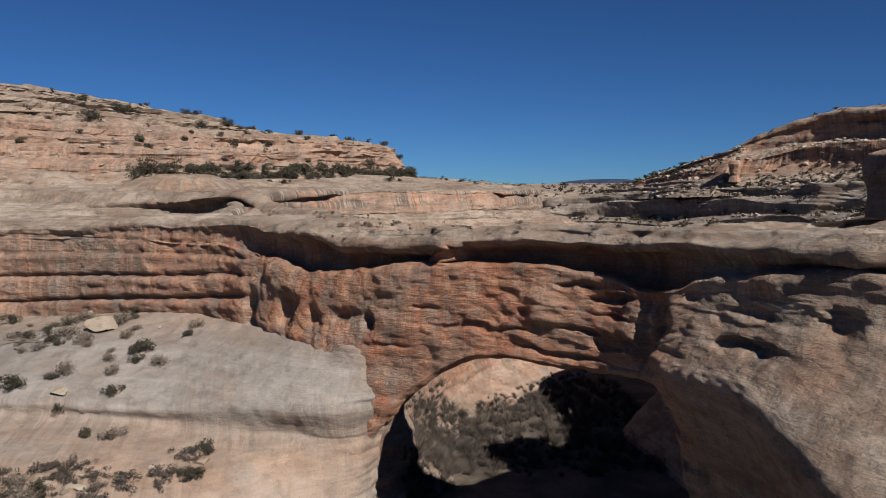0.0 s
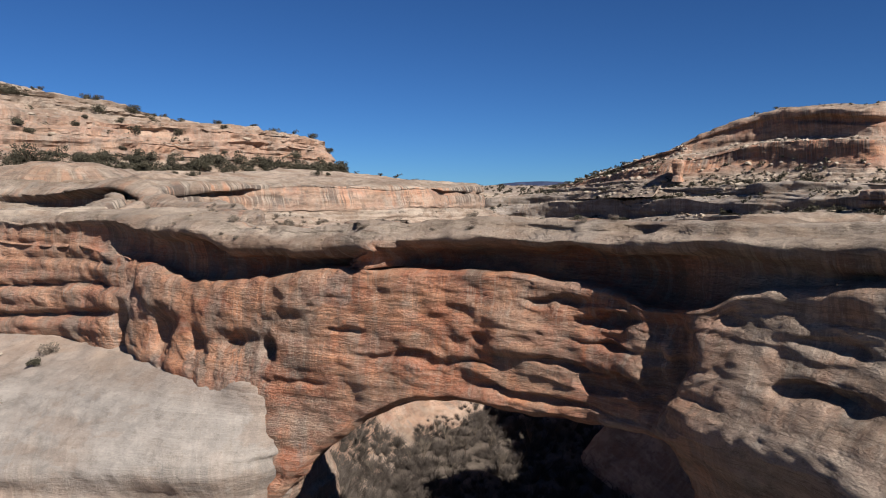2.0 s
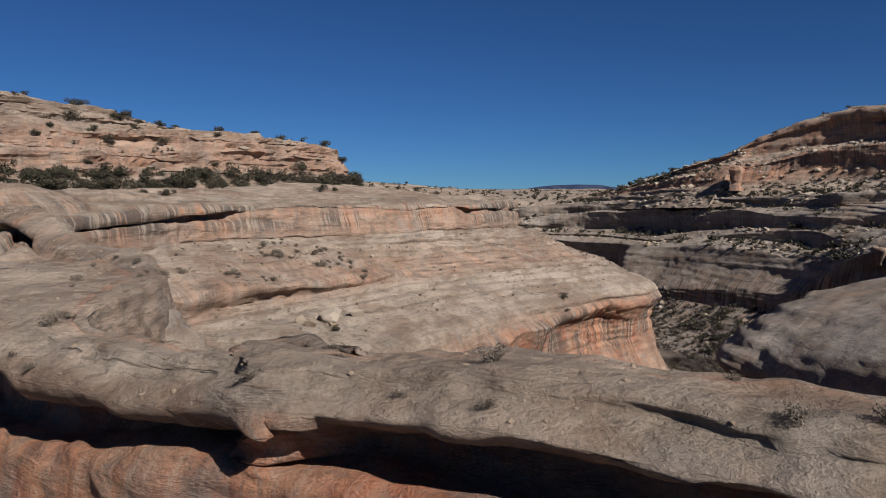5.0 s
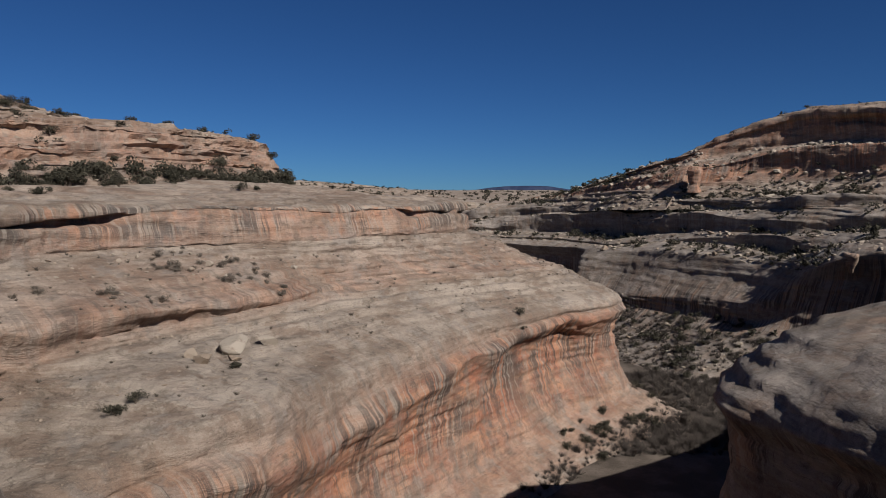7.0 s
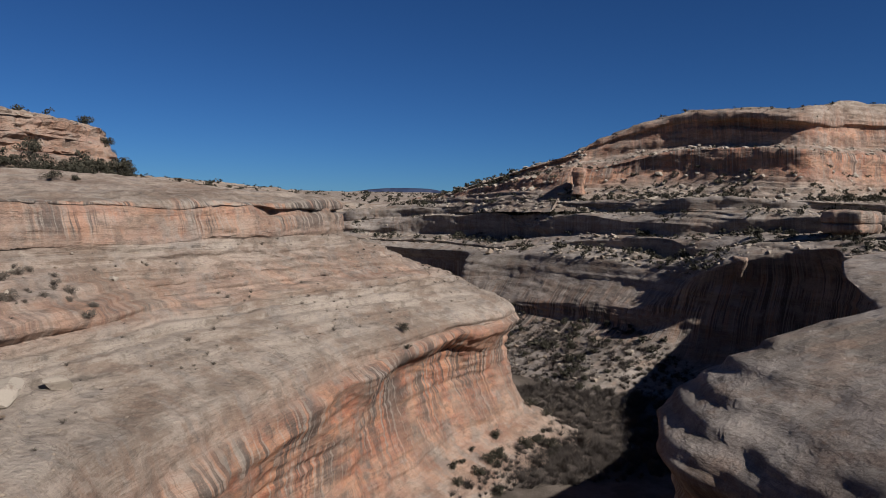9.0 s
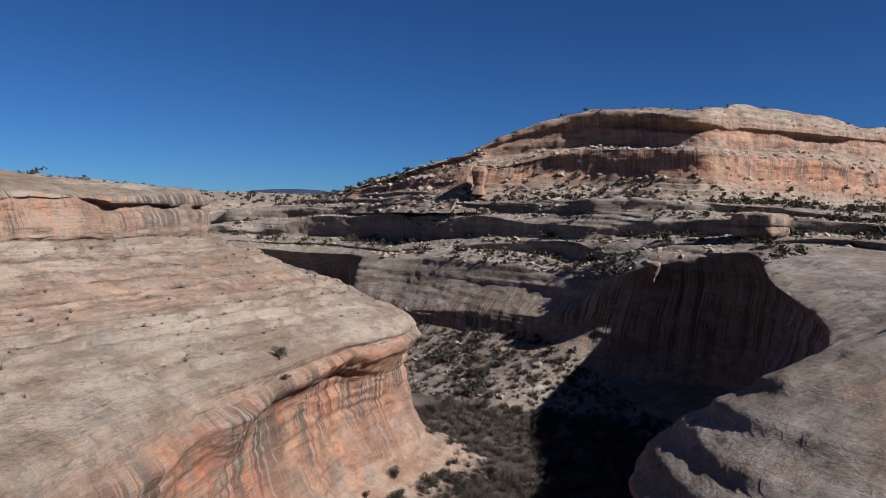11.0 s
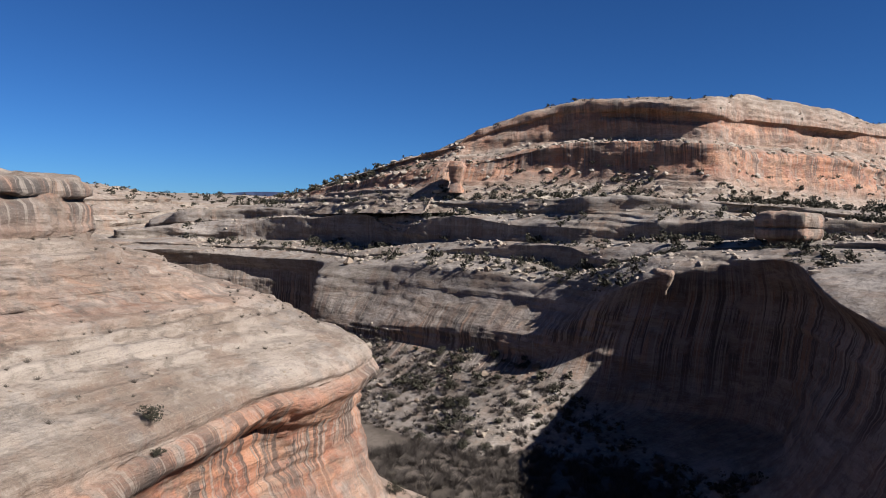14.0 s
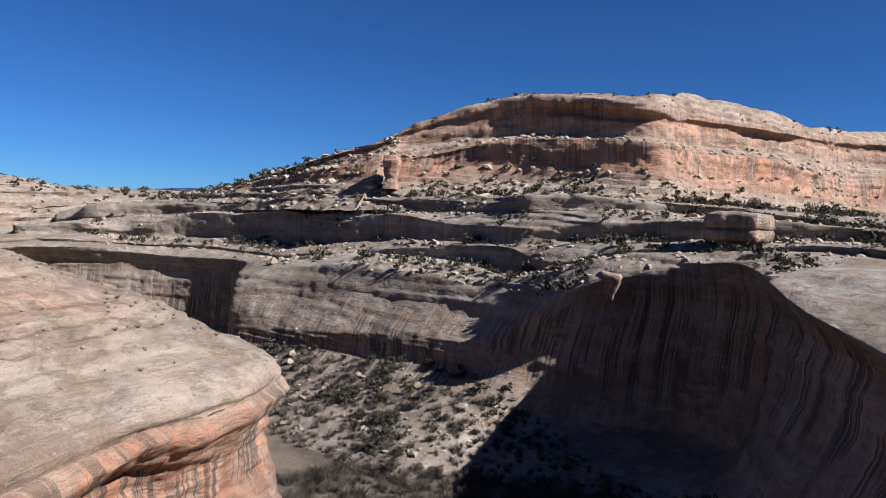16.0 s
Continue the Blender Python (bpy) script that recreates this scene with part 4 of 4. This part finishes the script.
def stick_data(segments):
    """Tapered three-sided sticks: (from, to, thickness, end thickness)."""
    V, F = [], []
    for a, b, r0, r1 in segments:
        a, b = np.array(a, float), np.array(b, float)
        d = (b - a) / max(np.linalg.norm(b - a), 1e-6)
        x = np.cross(d, (0.3, 0.9, 0.2))
        x /= np.linalg.norm(x)
        y = np.cross(d, x)
        n = len(V)
        for p, r in ((a, r0), (b, r1)):
            V += [p + r * (math.cos(w) * x + math.sin(w) * y) for w in (0, 2.1, 4.2)]
        F += [(n, n + 1, n + 4, n + 3), (n + 1, n + 2, n + 5, n + 4), (n + 2, n, n + 3, n + 5)]
    return V, F


def limbs(count, height, width, thick, fork=2):
    out = []
    for k in range(count):
        w = rng.uniform(0, 6.28)
        r = rng.uniform(0.15, 0.5) * width
        foot = (rng.normal(0, 0.05), rng.normal(0, 0.05), -0.3)
        mid = (0.4 * r * math.cos(w), 0.4 * r * math.sin(w), height * rng.uniform(0.25, 0.45))
        out.append((foot, mid, thick, thick * 0.7))
        for m in range(fork):
            w2 = w + rng.normal(0, 0.7)
            tip = (r * math.cos(w2), r * math.sin(w2), height * rng.uniform(0.55, 1.0))
            out.append((mid, tip, thick * 0.65, thick * 0.2))
    return out


def make_shrub(name, label, category, leaves, V, F, sticks):
    base = new(name)
    tagged(base, label, category)
    sv, sf = stick_data(sticks)
    trunk = new("trunk", raw_mesh("trunk", sv, sf, BARK))
    crown = new("crown", raw_mesh("crown", V, F, leaves))
    trunk.parent = crown.parent = base
    return base


def drop_spots(name, count, keep, seed):
    """Places picked on a rock surface where keep(P, N) holds, evenly by area."""
    P, N = SURFACE[name]
    mask = keep(P, N)
    e = np.linalg.norm(np.cross(np.gradient(P, axis=0), np.gradient(P, axis=1)), axis=-1) * mask
    p = (e / e.sum()).ravel()
    pick = np.random.default_rng(seed).choice(p.size, size=count, p=p)
    return P.reshape(-1, 3)[pick], N.reshape(-1, 3)[pick]


def ground_at(x, y, names):
    best = -3.0
    for name in names:
        P = SURFACE[name][0]
        d = (P[..., 0] - x) ** 2 + (P[..., 1] - y) ** 2
        near = P[..., 2][d < max(1.2, d.min() * 1.5 + 0.3)] if d.min() < 9 else np.array([-3.0])
        best = max(best, float(near.max()))
    return best


JUNIPERS, SHRUBS = [], []
for k in range(4):
    h, w = (3.4, 3.8) if k < 2 else (2.4, 3.2)
    V, F = crown_data(950, w, h, 0.13, 11, 0.3)
    JUNIPERS.append(make_shrub("juniper", "dark green juniper bush rooted in bare sandstone", "bush", JUNIPER, V, F, limbs(4, h * 0.8, w * 0.8, 0.13)))
for k in range(3):
    V, F = crown_data(420, 2.0, 1.2, 0.075, 8, 0.1)
    SHRUBS.append(make_shrub("desert_shrub", "low grey-brown desert shrub with dry twigs", "shrub", SAGE, V, F, limbs(14, 1.2, 2.2, 0.035, 3)))


def angular_block(seed, flat):
    r = np.random.default_rng(seed)
    bm = bmesh.new()
    bmesh.ops.create_icosphere(bm, subdivisions=3, radius=1.0)
    cuts = [(n / np.linalg.norm(n), r.uniform(0.38, 0.62)) for n in r.normal(0, 1, (9, 3))]
    for v in bm.verts:
        p = np.array(v.co)
        for n, lim in cuts:
            p = p - n * max(0.0, float(p @ n) - lim)
        p = p * (1 + 0.05 * noise.noise(Vector(p * 3 + seed)))
        v.co = Vector((p[0] * 1.15, p[1] * 0.9, p[2] * flat))
    me = bpy.data.meshes.new("boulder")
    bm.to_mesh(me)
    bm.free()
    me.materials.append(BOULDER)
    return me


BLOCKS = [angular_block(30 + k, f) for k, f in enumerate((0.75, 0.55, 0.85, 0.6, 0.7, 0.45))]


def place_all(kinds, spots, lo, hi, sink, group):
    """Copies of a kind at each spot, turned and scaled by chance."""
    for p, nrm in zip(*spots):
        ob = kinds[rng.integers(len(kinds))]
        size = lo * (hi / lo) ** rng.uniform() ** 1.6
        m = Matrix.LocRotScale(Vector((p[0], p[1], p[2] - sink * size)), Euler((0, 0, rng.uniform(0, 6.28))), None)
        made = copy_thing(ob, m)
        made.scale = (size, size, size * rng.uniform(0.85, 1.15))
        tagged(made, group=group)


def place_blocks(spots, lo, hi, group, label):
    for p, nrm in zip(*spots):
        size = lo * (hi / lo) ** rng.uniform() ** 2
        ob = new("boulder", BLOCKS[rng.integers(len(BLOCKS))])
        ob.matrix_world = Matrix.LocRotScale(Vector((p[0], p[1], p[2] + 0.25 * size)), Euler((rng.normal(0, 0.15), rng.normal(0, 0.15), rng.uniform(0, 6.28))), Vector((size,) * 3))
        tagged(ob, label, "boulder", group)


def flat(P, N, least=0.6):
    return N[..., 2] > least


def within(P, x0, x1, y0, y1, z0, z1):
    return (P[..., 0] > x0) & (P[..., 0] < x1) & (P[..., 1] > y0) & (P[..., 1] < y1) & (P[..., 2] > z0) & (P[..., 2] < z1)


LB, LM, RB, RM, AP, FB, BR = "left_canyon_bank", "left_mesa", "right_canyon_bank", "right_mesa", "rock_apron", "far_canyon_bank", "natural_bridge"


def floor_spots(count, x0, x1, y0, y1, seed, z=-2.0):
    r = np.random.default_rng(seed)
    p = np.stack([r.uniform(x0, x1, count), r.uniform(y0, y1, count), np.full(count, z)], 1)
    return p, p


def joined(name, label, category, material, spots, lo, hi, maker, seed, kinds=5):
    """Uncounted scrub or rubble as one mesh: simple shapes repeated at the spots."""
    r = np.random.default_rng(seed)
    base = [maker(k) for k in range(kinds)]
    VV, FF, n = [], [], 0
    for p, nrm in zip(*spots):
        v, f = base[r.integers(kinds)]
        size, w = lo * (hi / lo) ** r.uniform() ** 1.5, r.uniform(0, 6.28)
        c, q = math.cos(w), math.sin(w)
        v = v * np.array([size, size, size * r.uniform(0.75, 1.2)])
        VV.append(np.stack([c * v[:, 0] - q * v[:, 1], q * v[:, 0] + c * v[:, 1], v[:, 2]], 1) + p)
        FF.append(f + n)
        n += len(v)
    V, F = np.concatenate(VV), np.concatenate(FF)
    ob = new(name, raw_mesh(name, V.tolist(), F.tolist(), material))
    return tagged(ob, label, category, kind="stuff")


def scrub_piece(k):
    V, F = crown_data(70, 2.6, 2.2, 0.26, 6, 0.1)
    return np.array(V), np.array(F)


def full_piece(k):
    V, F = crown_data(260, 3.2, 2.6, 0.17, 8, 0.1)
    return np.array(V), np.array(F)


def brush_piece(k):
    V, F = stick_data([((rng.normal(0, 0.25), rng.normal(0, 0.25), -0.2), (rng.normal(0, 0.9), rng.normal(0, 0.9), rng.uniform(0.6, 1.9)), 0.05, 0.016) for _ in range(46)])
    return np.array(V), np.array(F)


def rubble_piece(k):
    r = np.random.default_rng(400 + k)
    bm = bmesh.new()
    bmesh.ops.create_icosphere(bm, subdivisions=1, radius=1.0)
    for v in bm.verts:
        v.co = Vector((v.co.x * 1.2, v.co.y * 0.9, v.co.z * 0.65)) * r.uniform(0.7, 1.15)
    V = np.array([tuple(v.co) for v in bm.verts])
    F = np.array([[v.index for v in f.verts] for f in bm.faces])
    bm.free()
    return V, F


def bare_tree(seed):
    """A leafless cottonwood: trunk, limbs and fans of twigs."""
    segs, twigs = [((0, 0, -0.4), (0.2, 0.1, 1.6), 0.22, 0.16)], []
    for k in range(6):
        w, h = rng.uniform(0, 6.28), rng.uniform(3.2, 5.4)
        tip = (math.cos(w) * rng.uniform(1.0, 2.2), math.sin(w) * rng.uniform(1.0, 2.2), h)
        segs.append(((0.2, 0.1, 1.5), tip, 0.13, 0.04))
        for m in range(24):
            f = rng.uniform(0.35, 1.0)
            p = tuple(a + (b - a) * f for a, b in zip((0.2, 0.1, 1.5), tip))
            twigs.append((p, tuple(np.array(p) + rng.normal(0, 0.55, 3) + np.array([0, 0, 0.5])), 0.035, 0.01))
    base = tagged(new("bare_tree"), "leafless grey cottonwood on the canyon floor", "tree")
    trunk = new("trunk", raw_mesh("trunk", *stick_data(segs), BARK))
    crown = new("crown", raw_mesh("crown", *stick_data(twigs), SAGE))
    trunk.parent = crown.parent = base
    return base


TREES = [bare_tree(k) for k in range(3)]
# left mesa: a hedge of junipers along its foot, loose ones on the ledges
place_all(JUNIPERS, drop_spots(LM, 90, lambda P, N: flat(P, N, 0.2) & within(P, -150, -12, 320, 510, 94, 103), 1), 1.0, 2.5, 0.1, "junipers along the mesa foot")
place_all(JUNIPERS, drop_spots(LM, 70, lambda P, N: flat(P, N, 0.5) & within(P, -230, -30, 290, 600, 106, 160), 2), 1.0, 2.5, 0.1, "junipers on the mesa ledges")
place_all(JUNIPERS, drop_spots(LB, 20, lambda P, N: flat(P, N, 0.6) & within(P, -150, 20, 320, 560, 93, 104), 3), 0.6, 1.8, 0.1, "junipers along the mesa foot")
place_all(SHRUBS, drop_spots(LB, 60, lambda P, N: flat(P, N, 0.6) & within(P, -75, 10, 280, 400, 66, 80) & (vnoise(P / 13.0, 31) > 0.2), 4), 0.7, 2.0, 0.05, "shrubs on the slickrock bench")
place_all(SHRUBS, drop_spots(BR, 24, lambda P, N: flat(P, N, 0.7) & within(P, -50, 45, 125, 215, 80, 90), 41), 0.4, 1.0, 0.05, "shrubs on the bridge deck")
place_all(SHRUBS, drop_spots(AP, 60, lambda P, N: within(P, -190, -66, 105, 235, 25, 60), 5), 1.4, 3.6, 0.05, "shrubs on the apron")
place_all(JUNIPERS, drop_spots(AP, 26, lambda P, N: within(P, -150, -60, 100, 225, 20, 60), 6), 0.8, 1.9, 0.05, "junipers on the apron")
# canyon floor and talus
place_all(JUNIPERS, drop_spots(RB, 50, lambda P, N: flat(P, N, 0.5) & within(P, 110, 240, 420, 600, -2, 24), 8), 0.7, 1.7, 0.1, "junipers on the talus")
place_all(SHRUBS, drop_spots(RB, 170, lambda P, N: flat(P, N, 0.5) & within(P, 110, 240, 420, 600, -3, 24), 9), 0.8, 2.4, 0.05, "shrubs on the talus")
place_all(JUNIPERS, drop_spots(LB, 16, lambda P, N: flat(P, N, 0.4) & within(P, 90, 150, 370, 450, -3, 9), 11), 0.7, 1.5, 0.05, "junipers at the cliff foot")
place_all(TREES, floor_spots(46, 0, 75, 235, 330, 51), 0.7, 1.5, 0.0, "bare trees on the canyon floor")
place_all(TREES, floor_spots(26, 110, 190, 395, 470, 52), 0.6, 1.2, 0.0, "bare trees on the canyon floor")
place_all(TREES, drop_spots(LB, 16, lambda P, N: within(P, -25, 25, 200, 262, -3, 12), 95), 0.5, 1.0, 0.0, "bare trees below the bridge")
place_all(SHRUBS, drop_spots(AP, 34, lambda P, N: flat(P, N, 0.3) & within(P, -165, -84, 178, 216, 44, 58), 96), 1.2, 3.0, 0.05, "shrubs along the wall's foot")
place_all(JUNIPERS, drop_spots(AP, 12, lambda P, N: flat(P, N, 0.3) & within(P, -165, -88, 180, 214, 44, 58), 97), 0.5, 1.2, 0.05, "junipers along the wall's foot")
joined("arch_brush", "grey bare brush on the slope beneath the bridge", "brush", BRUSH, drop_spots(LB, 420, lambda P, N: within(P, -30, 30, 196, 275, -3, 16), 98), 0.9, 2.2, brush_piece, 99)
thicket = [floor_spots(1900, 98, 235, 380, 500, 53), floor_spots(1000, -6, 85, 222, 338, 56)]
joined("floor_brush", "tangled grey-brown brush over the canyon floor", "brush", BRUSH, [np.concatenate([a[k] for a in thicket]) for k in (0, 1)], 0.9, 2.4, brush_piece, 61)
joined("talus_brush", "grey dry brush on the talus slopes", "brush", BRUSH, drop_spots(RB, 800, lambda P, N: flat(P, N, 0.5) & within(P, 100, 250, 400, 620, -3, 18), 54), 0.6, 1.8, brush_piece, 62)
joined("cliff_foot_brush", "grey brush at the foot of the cliff", "brush", BRUSH, drop_spots(LB, 420, lambda P, N: flat(P, N, 0.3) & within(P, -10, 160, 220, 480, -3, 2), 55), 0.6, 1.6, brush_piece, 63)
joined("mesa_foot_hedge", "dense dark junipers along the foot of the left mesa", "scrub", JUNIPER, drop_spots(LM, 180, lambda P, N: flat(P, N, 0.2) & within(P, -150, -12, 320, 520, 92, 104), 57), 1.2, 2.9, full_piece, 58)
joined("talus_scrub", "dark junipers clustered over the talus", "scrub", JUNIPER, drop_spots(RB, 170, lambda P, N: flat(P, N, 0.4) & within(P, 105, 250, 400, 620, -3, 26) & (vnoise(P / 14.0, 5) > 0.05), 59), 0.9, 2.3, scrub_piece, 60)
joined("apron_foot_brush", "brown brush and junipers at the apron's foot", "brush", BRUSH, drop_spots(AP, 330, lambda P, N: within(P, -118, -44, 104, 147, 24, 36) & (vnoise(P / 13.0, 33) > -0.05), 91), 0.45, 1.15, full_piece, 92)
place_all(JUNIPERS, drop_spots(AP, 12, lambda P, N: within(P, -105, -50, 126, 146, 26, 36), 93), 0.5, 1.2, 0.05, "junipers at the apron's foot")
# right side, far off
joined("terrace_scrub", "dark junipers dotted over the boulder terraces", "scrub", JUNIPER, drop_spots(RB, 1900, lambda P, N: flat(P, N, 0.5) & within(P, 120, 560, 400, 860, 56, 106) & (vnoise(P / 22.0, 15) > 0.0), 12), 0.6, 2.6, scrub_piece, 64)
joined("mesa_scrub", "dark junipers dotted over the high mesa", "scrub", JUNIPER, drop_spots(RM, 1100, lambda P, N: flat(P, N, 0.45) & within(P, 190, 1000, 530, 900, 88, 185), 13), 0.5, 1.7, scrub_piece, 65)
joined("slope_scrub", "dark junipers on the boulder slope below the mesa", "scrub", JUNIPER, drop_spots(RM, 900, lambda P, N: flat(P, N, 0.35) & within(P, 190, 1000, 530, 900, 84, 122), 18), 0.9, 2.8, scrub_piece, 19)
joined("far_rim_scrub", "dark junipers dotted over the far rim", "scrub", JUNIPER, drop_spots(FB, 900, lambda P, N: flat(P, N, 0.5) & within(P, -420, 180, 850, 1800, 60, 140), 14), 0.8, 2.4, scrub_piece, 66)
joined("left_rim_scrub", "dark junipers on the back of the left rim", "scrub", JUNIPER, drop_spots(LB, 260, lambda P, N: flat(P, N, 0.6) & within(P, -300, 60, 470, 900, 90, 104), 15), 0.5, 1.5, scrub_piece, 67)
joined("mesa_top_scrub", "dark junipers on the top of the left mesa", "scrub", JUNIPER, drop_spots(LM, 300, lambda P, N: flat(P, N, 0.5) & within(P, -420, -30, 290, 860, 110, 175), 16), 0.4, 1.6, scrub_piece, 68)
joined("plateau_scrub", "dark woodland dotted over the distant plateau", "scrub", JUNIPER, drop_spots("far_plateau", 2200, lambda P, N: within(P, -900, 1500, 1015, 3200, 60, 200), 17), 1.5, 4.5, scrub_piece, 69)
for k in JUNIPERS + SHRUBS:
    k.location = (100 + 8 * rng.uniform(-1, 1), 396 + 6 * rng.uniform(-1, 1), -2)
for k in TREES:
    k.location = (150 + 10 * rng.uniform(-1, 1), 430 + 10 * rng.uniform(-1, 1), -2)

place_blocks(drop_spots(RB, 120, lambda P, N: flat(P, N, 0.5) & within(P, 150, 380, 430, 720, 54, 98) & (vnoise(P / 26.0, 16) > -0.15), 21), 0.8, 3.8, "boulders on the terraces", "pale angular sandstone boulder on a rocky terrace")
place_blocks(drop_spots(RB, 70, lambda P, N: flat(P, N, 0.5) & within(P, 110, 240, 420, 600, -2, 24), 22), 0.8, 2.6, "boulders on the talus", "pale sandstone boulder on the talus slope")
place_blocks(drop_spots(LB, 36, lambda P, N: flat(P, N, 0.6) & within(P, -72, 20, 315, 400, 72, 81), 24), 0.4, 1.6, "boulders on the slickrock bench", "small pale boulder on the slickrock bench")
place_blocks(drop_spots(LM, 40, lambda P, N: flat(P, N, 0.5) & within(P, -200, -20, 300, 560, 98, 125), 25), 0.8, 2.8, "boulders on the mesa slope", "pale sandstone boulder on the mesa slope")
place_blocks(drop_spots(AP, 34, lambda P, N: within(P, -115, -48, 122, 150, 26, 36) & (vnoise(P / 11.0, 32) > -0.1), 27), 0.6, 2.4, "boulders at the apron's foot", "pale broken boulder among brush at the apron's foot")
place_blocks(drop_spots(AP, 24, lambda P, N: within(P, -190, -66, 120, 235, 25, 60), 26), 0.6, 2.6, "boulders on the apron", "weathered boulder on the slickrock apron")
joined("terrace_rubble", "pale broken rock strewn over the terraces", "rubble", BOULDER, drop_spots(RB, 4500, lambda P, N: flat(P, N, 0.4) & within(P, 130, 560, 400, 860, 55, 108) & (vnoise(P / 20.0, 14) > -0.2), 71), 0.35, 2.1, rubble_piece, 72)
joined("talus_rubble", "pale broken rock on the talus", "rubble", BOULDER, drop_spots(RB, 500, lambda P, N: flat(P, N, 0.4) & within(P, 100, 250, 400, 620, -3, 28), 73), 0.25, 1.2, rubble_piece, 74)
joined("mesa_rubble", "grey broken rock on the mesa slopes", "rubble", BOULDER, drop_spots(RM, 2600, lambda P, N: flat(P, N, 0.4) & within(P, 190, 760, 530, 900, 86, 140), 75), 0.5, 3.2, rubble_piece, 76)
joined("ledge_rubble", "pale broken rock on the left mesa ledges", "rubble", BOULDER, drop_spots(LM, 900, lambda P, N: flat(P, N, 0.4) & within(P, -300, -20, 270, 620, 94, 150), 77), 0.3, 1.6, rubble_piece, 78)

# a big fallen block and a dead tree lying at the wall's foot
ob = new("boulder", BLOCKS[2])
ob.matrix_world = Matrix.LocRotScale(Vector((-98, 199, ground_at(-98, 199, [AP]) + 1.2)), Euler((0.05, 0.1, 0.5)), Vector((6.0, 4.4, 3.4)))
tagged(ob, "big rust-stained fallen block at the wall's foot", "boulder", "boulders at the wall's foot")
for x, y, turn in ((-121, 195, 0.3), (-112, 189, -0.5), (-117, 193, -0.2)):
    z = ground_at(x, y, [AP])
    c, q = math.cos(turn), math.sin(turn)
    trunk_line = [((-7 * c, -7 * q, 0.25), (0, 0, 0.45), 0.28, 0.2), ((0, 0, 0.45), (6 * c, 6 * q, 0.3), 0.2, 0.06)]
    forks = [((k * c, k * q, 0.4), (k * c + 2.2 * c - side * 1.4 * q, k * q + 2.2 * q + side * 1.4 * c, 0.9 + 0.2 * k), 0.09, 0.02) for k, side in ((-3, 1), (-1, -1), (1, 1), (3, -1))]
    base = tagged(new("fallen_tree"), "dead grey fallen tree on the slickrock apron", "dead tree", "dead wood on the apron")
    for name, lines in (("trunk", trunk_line), ("branches", forks)):
        made = new(name, raw_mesh(name, *stick_data(lines), BARK))
        made.parent = base
    base.location = (x, y, z)

# the rocks and bushes that stand alone on the near bench
for x, y, z, size, kind, turn in ((-8, 314, 58.8, 2.2, 0, 0.4), (-14, 306, 58.6, 3.0, 3, 1.2), (-18, 288, 58.9, 1.9, 0, 2.0), (-21, 292, 59, 1.4, 2, 0.8), (-13, 296, 58.2, 1.2, 4, 2.6)):
    ob = new("boulder", BLOCKS[kind])
    ob.matrix_world = Matrix.LocRotScale(Vector((x, y, ground_at(x, y, [LB]) + 0.5 * size)), Euler((0.1, -0.15, turn)), Vector((1.5 * size, 1.5 * size, 1.3 * size)))
    tagged(ob, "tilted pale slab boulder on the slickrock bench", "boulder", "boulders on the slickrock bench")
for x, y, z, size, kind in ((73.2, 383, 51.2, 0.95, 0), (-26, 268, 55.9, 0.8, 1), (-29, 266, 56, 1.0, 2), (-11.5, 290, 57.5, 0.8, 3), (74, 380, 50.2, 0.6, 2), (108, 396, 1.5, 1.6, 0), (113, 399, 2, 1.3, 1), (128, 410, 1.5, 1.6, 2), (134, 414, 1.5, 1.3, 3)):
    made = copy_thing(JUNIPERS[kind], pose(x, y, (ground_at(x, y, [LB]) if z > 40 else z) - 0.2, 0, 0, 57 * kind + x))
    made.scale = (size, size, size)
    tagged(made, group="junipers on the slickrock")

joined("bench_gravel", "small loose stones and tufts on the slickrock bench", "rubble", BOULDER, drop_spots(LB, 900, lambda P, N: flat(P, N, 0.6) & within(P, -90, 130, 230, 480, 50, 82), 81), 0.12, 0.55, rubble_piece, 82)
joined("deck_gravel", "small loose stones on the bridge deck", "rubble", BOULDER, drop_spots(BR, 500, lambda P, N: flat(P, N, 0.6) & within(P, -110, 90, 60, 260, 78, 95), 83), 0.1, 0.4, rubble_piece, 84)
joined("bench_tufts", "tiny dark tufts in cracks of the slickrock", "brush", SAGE, drop_spots(LB, 260, lambda P, N: flat(P, N, 0.6) & within(P, -90, 120, 230, 480, 55, 82), 85), 0.25, 0.6, brush_piece, 86)
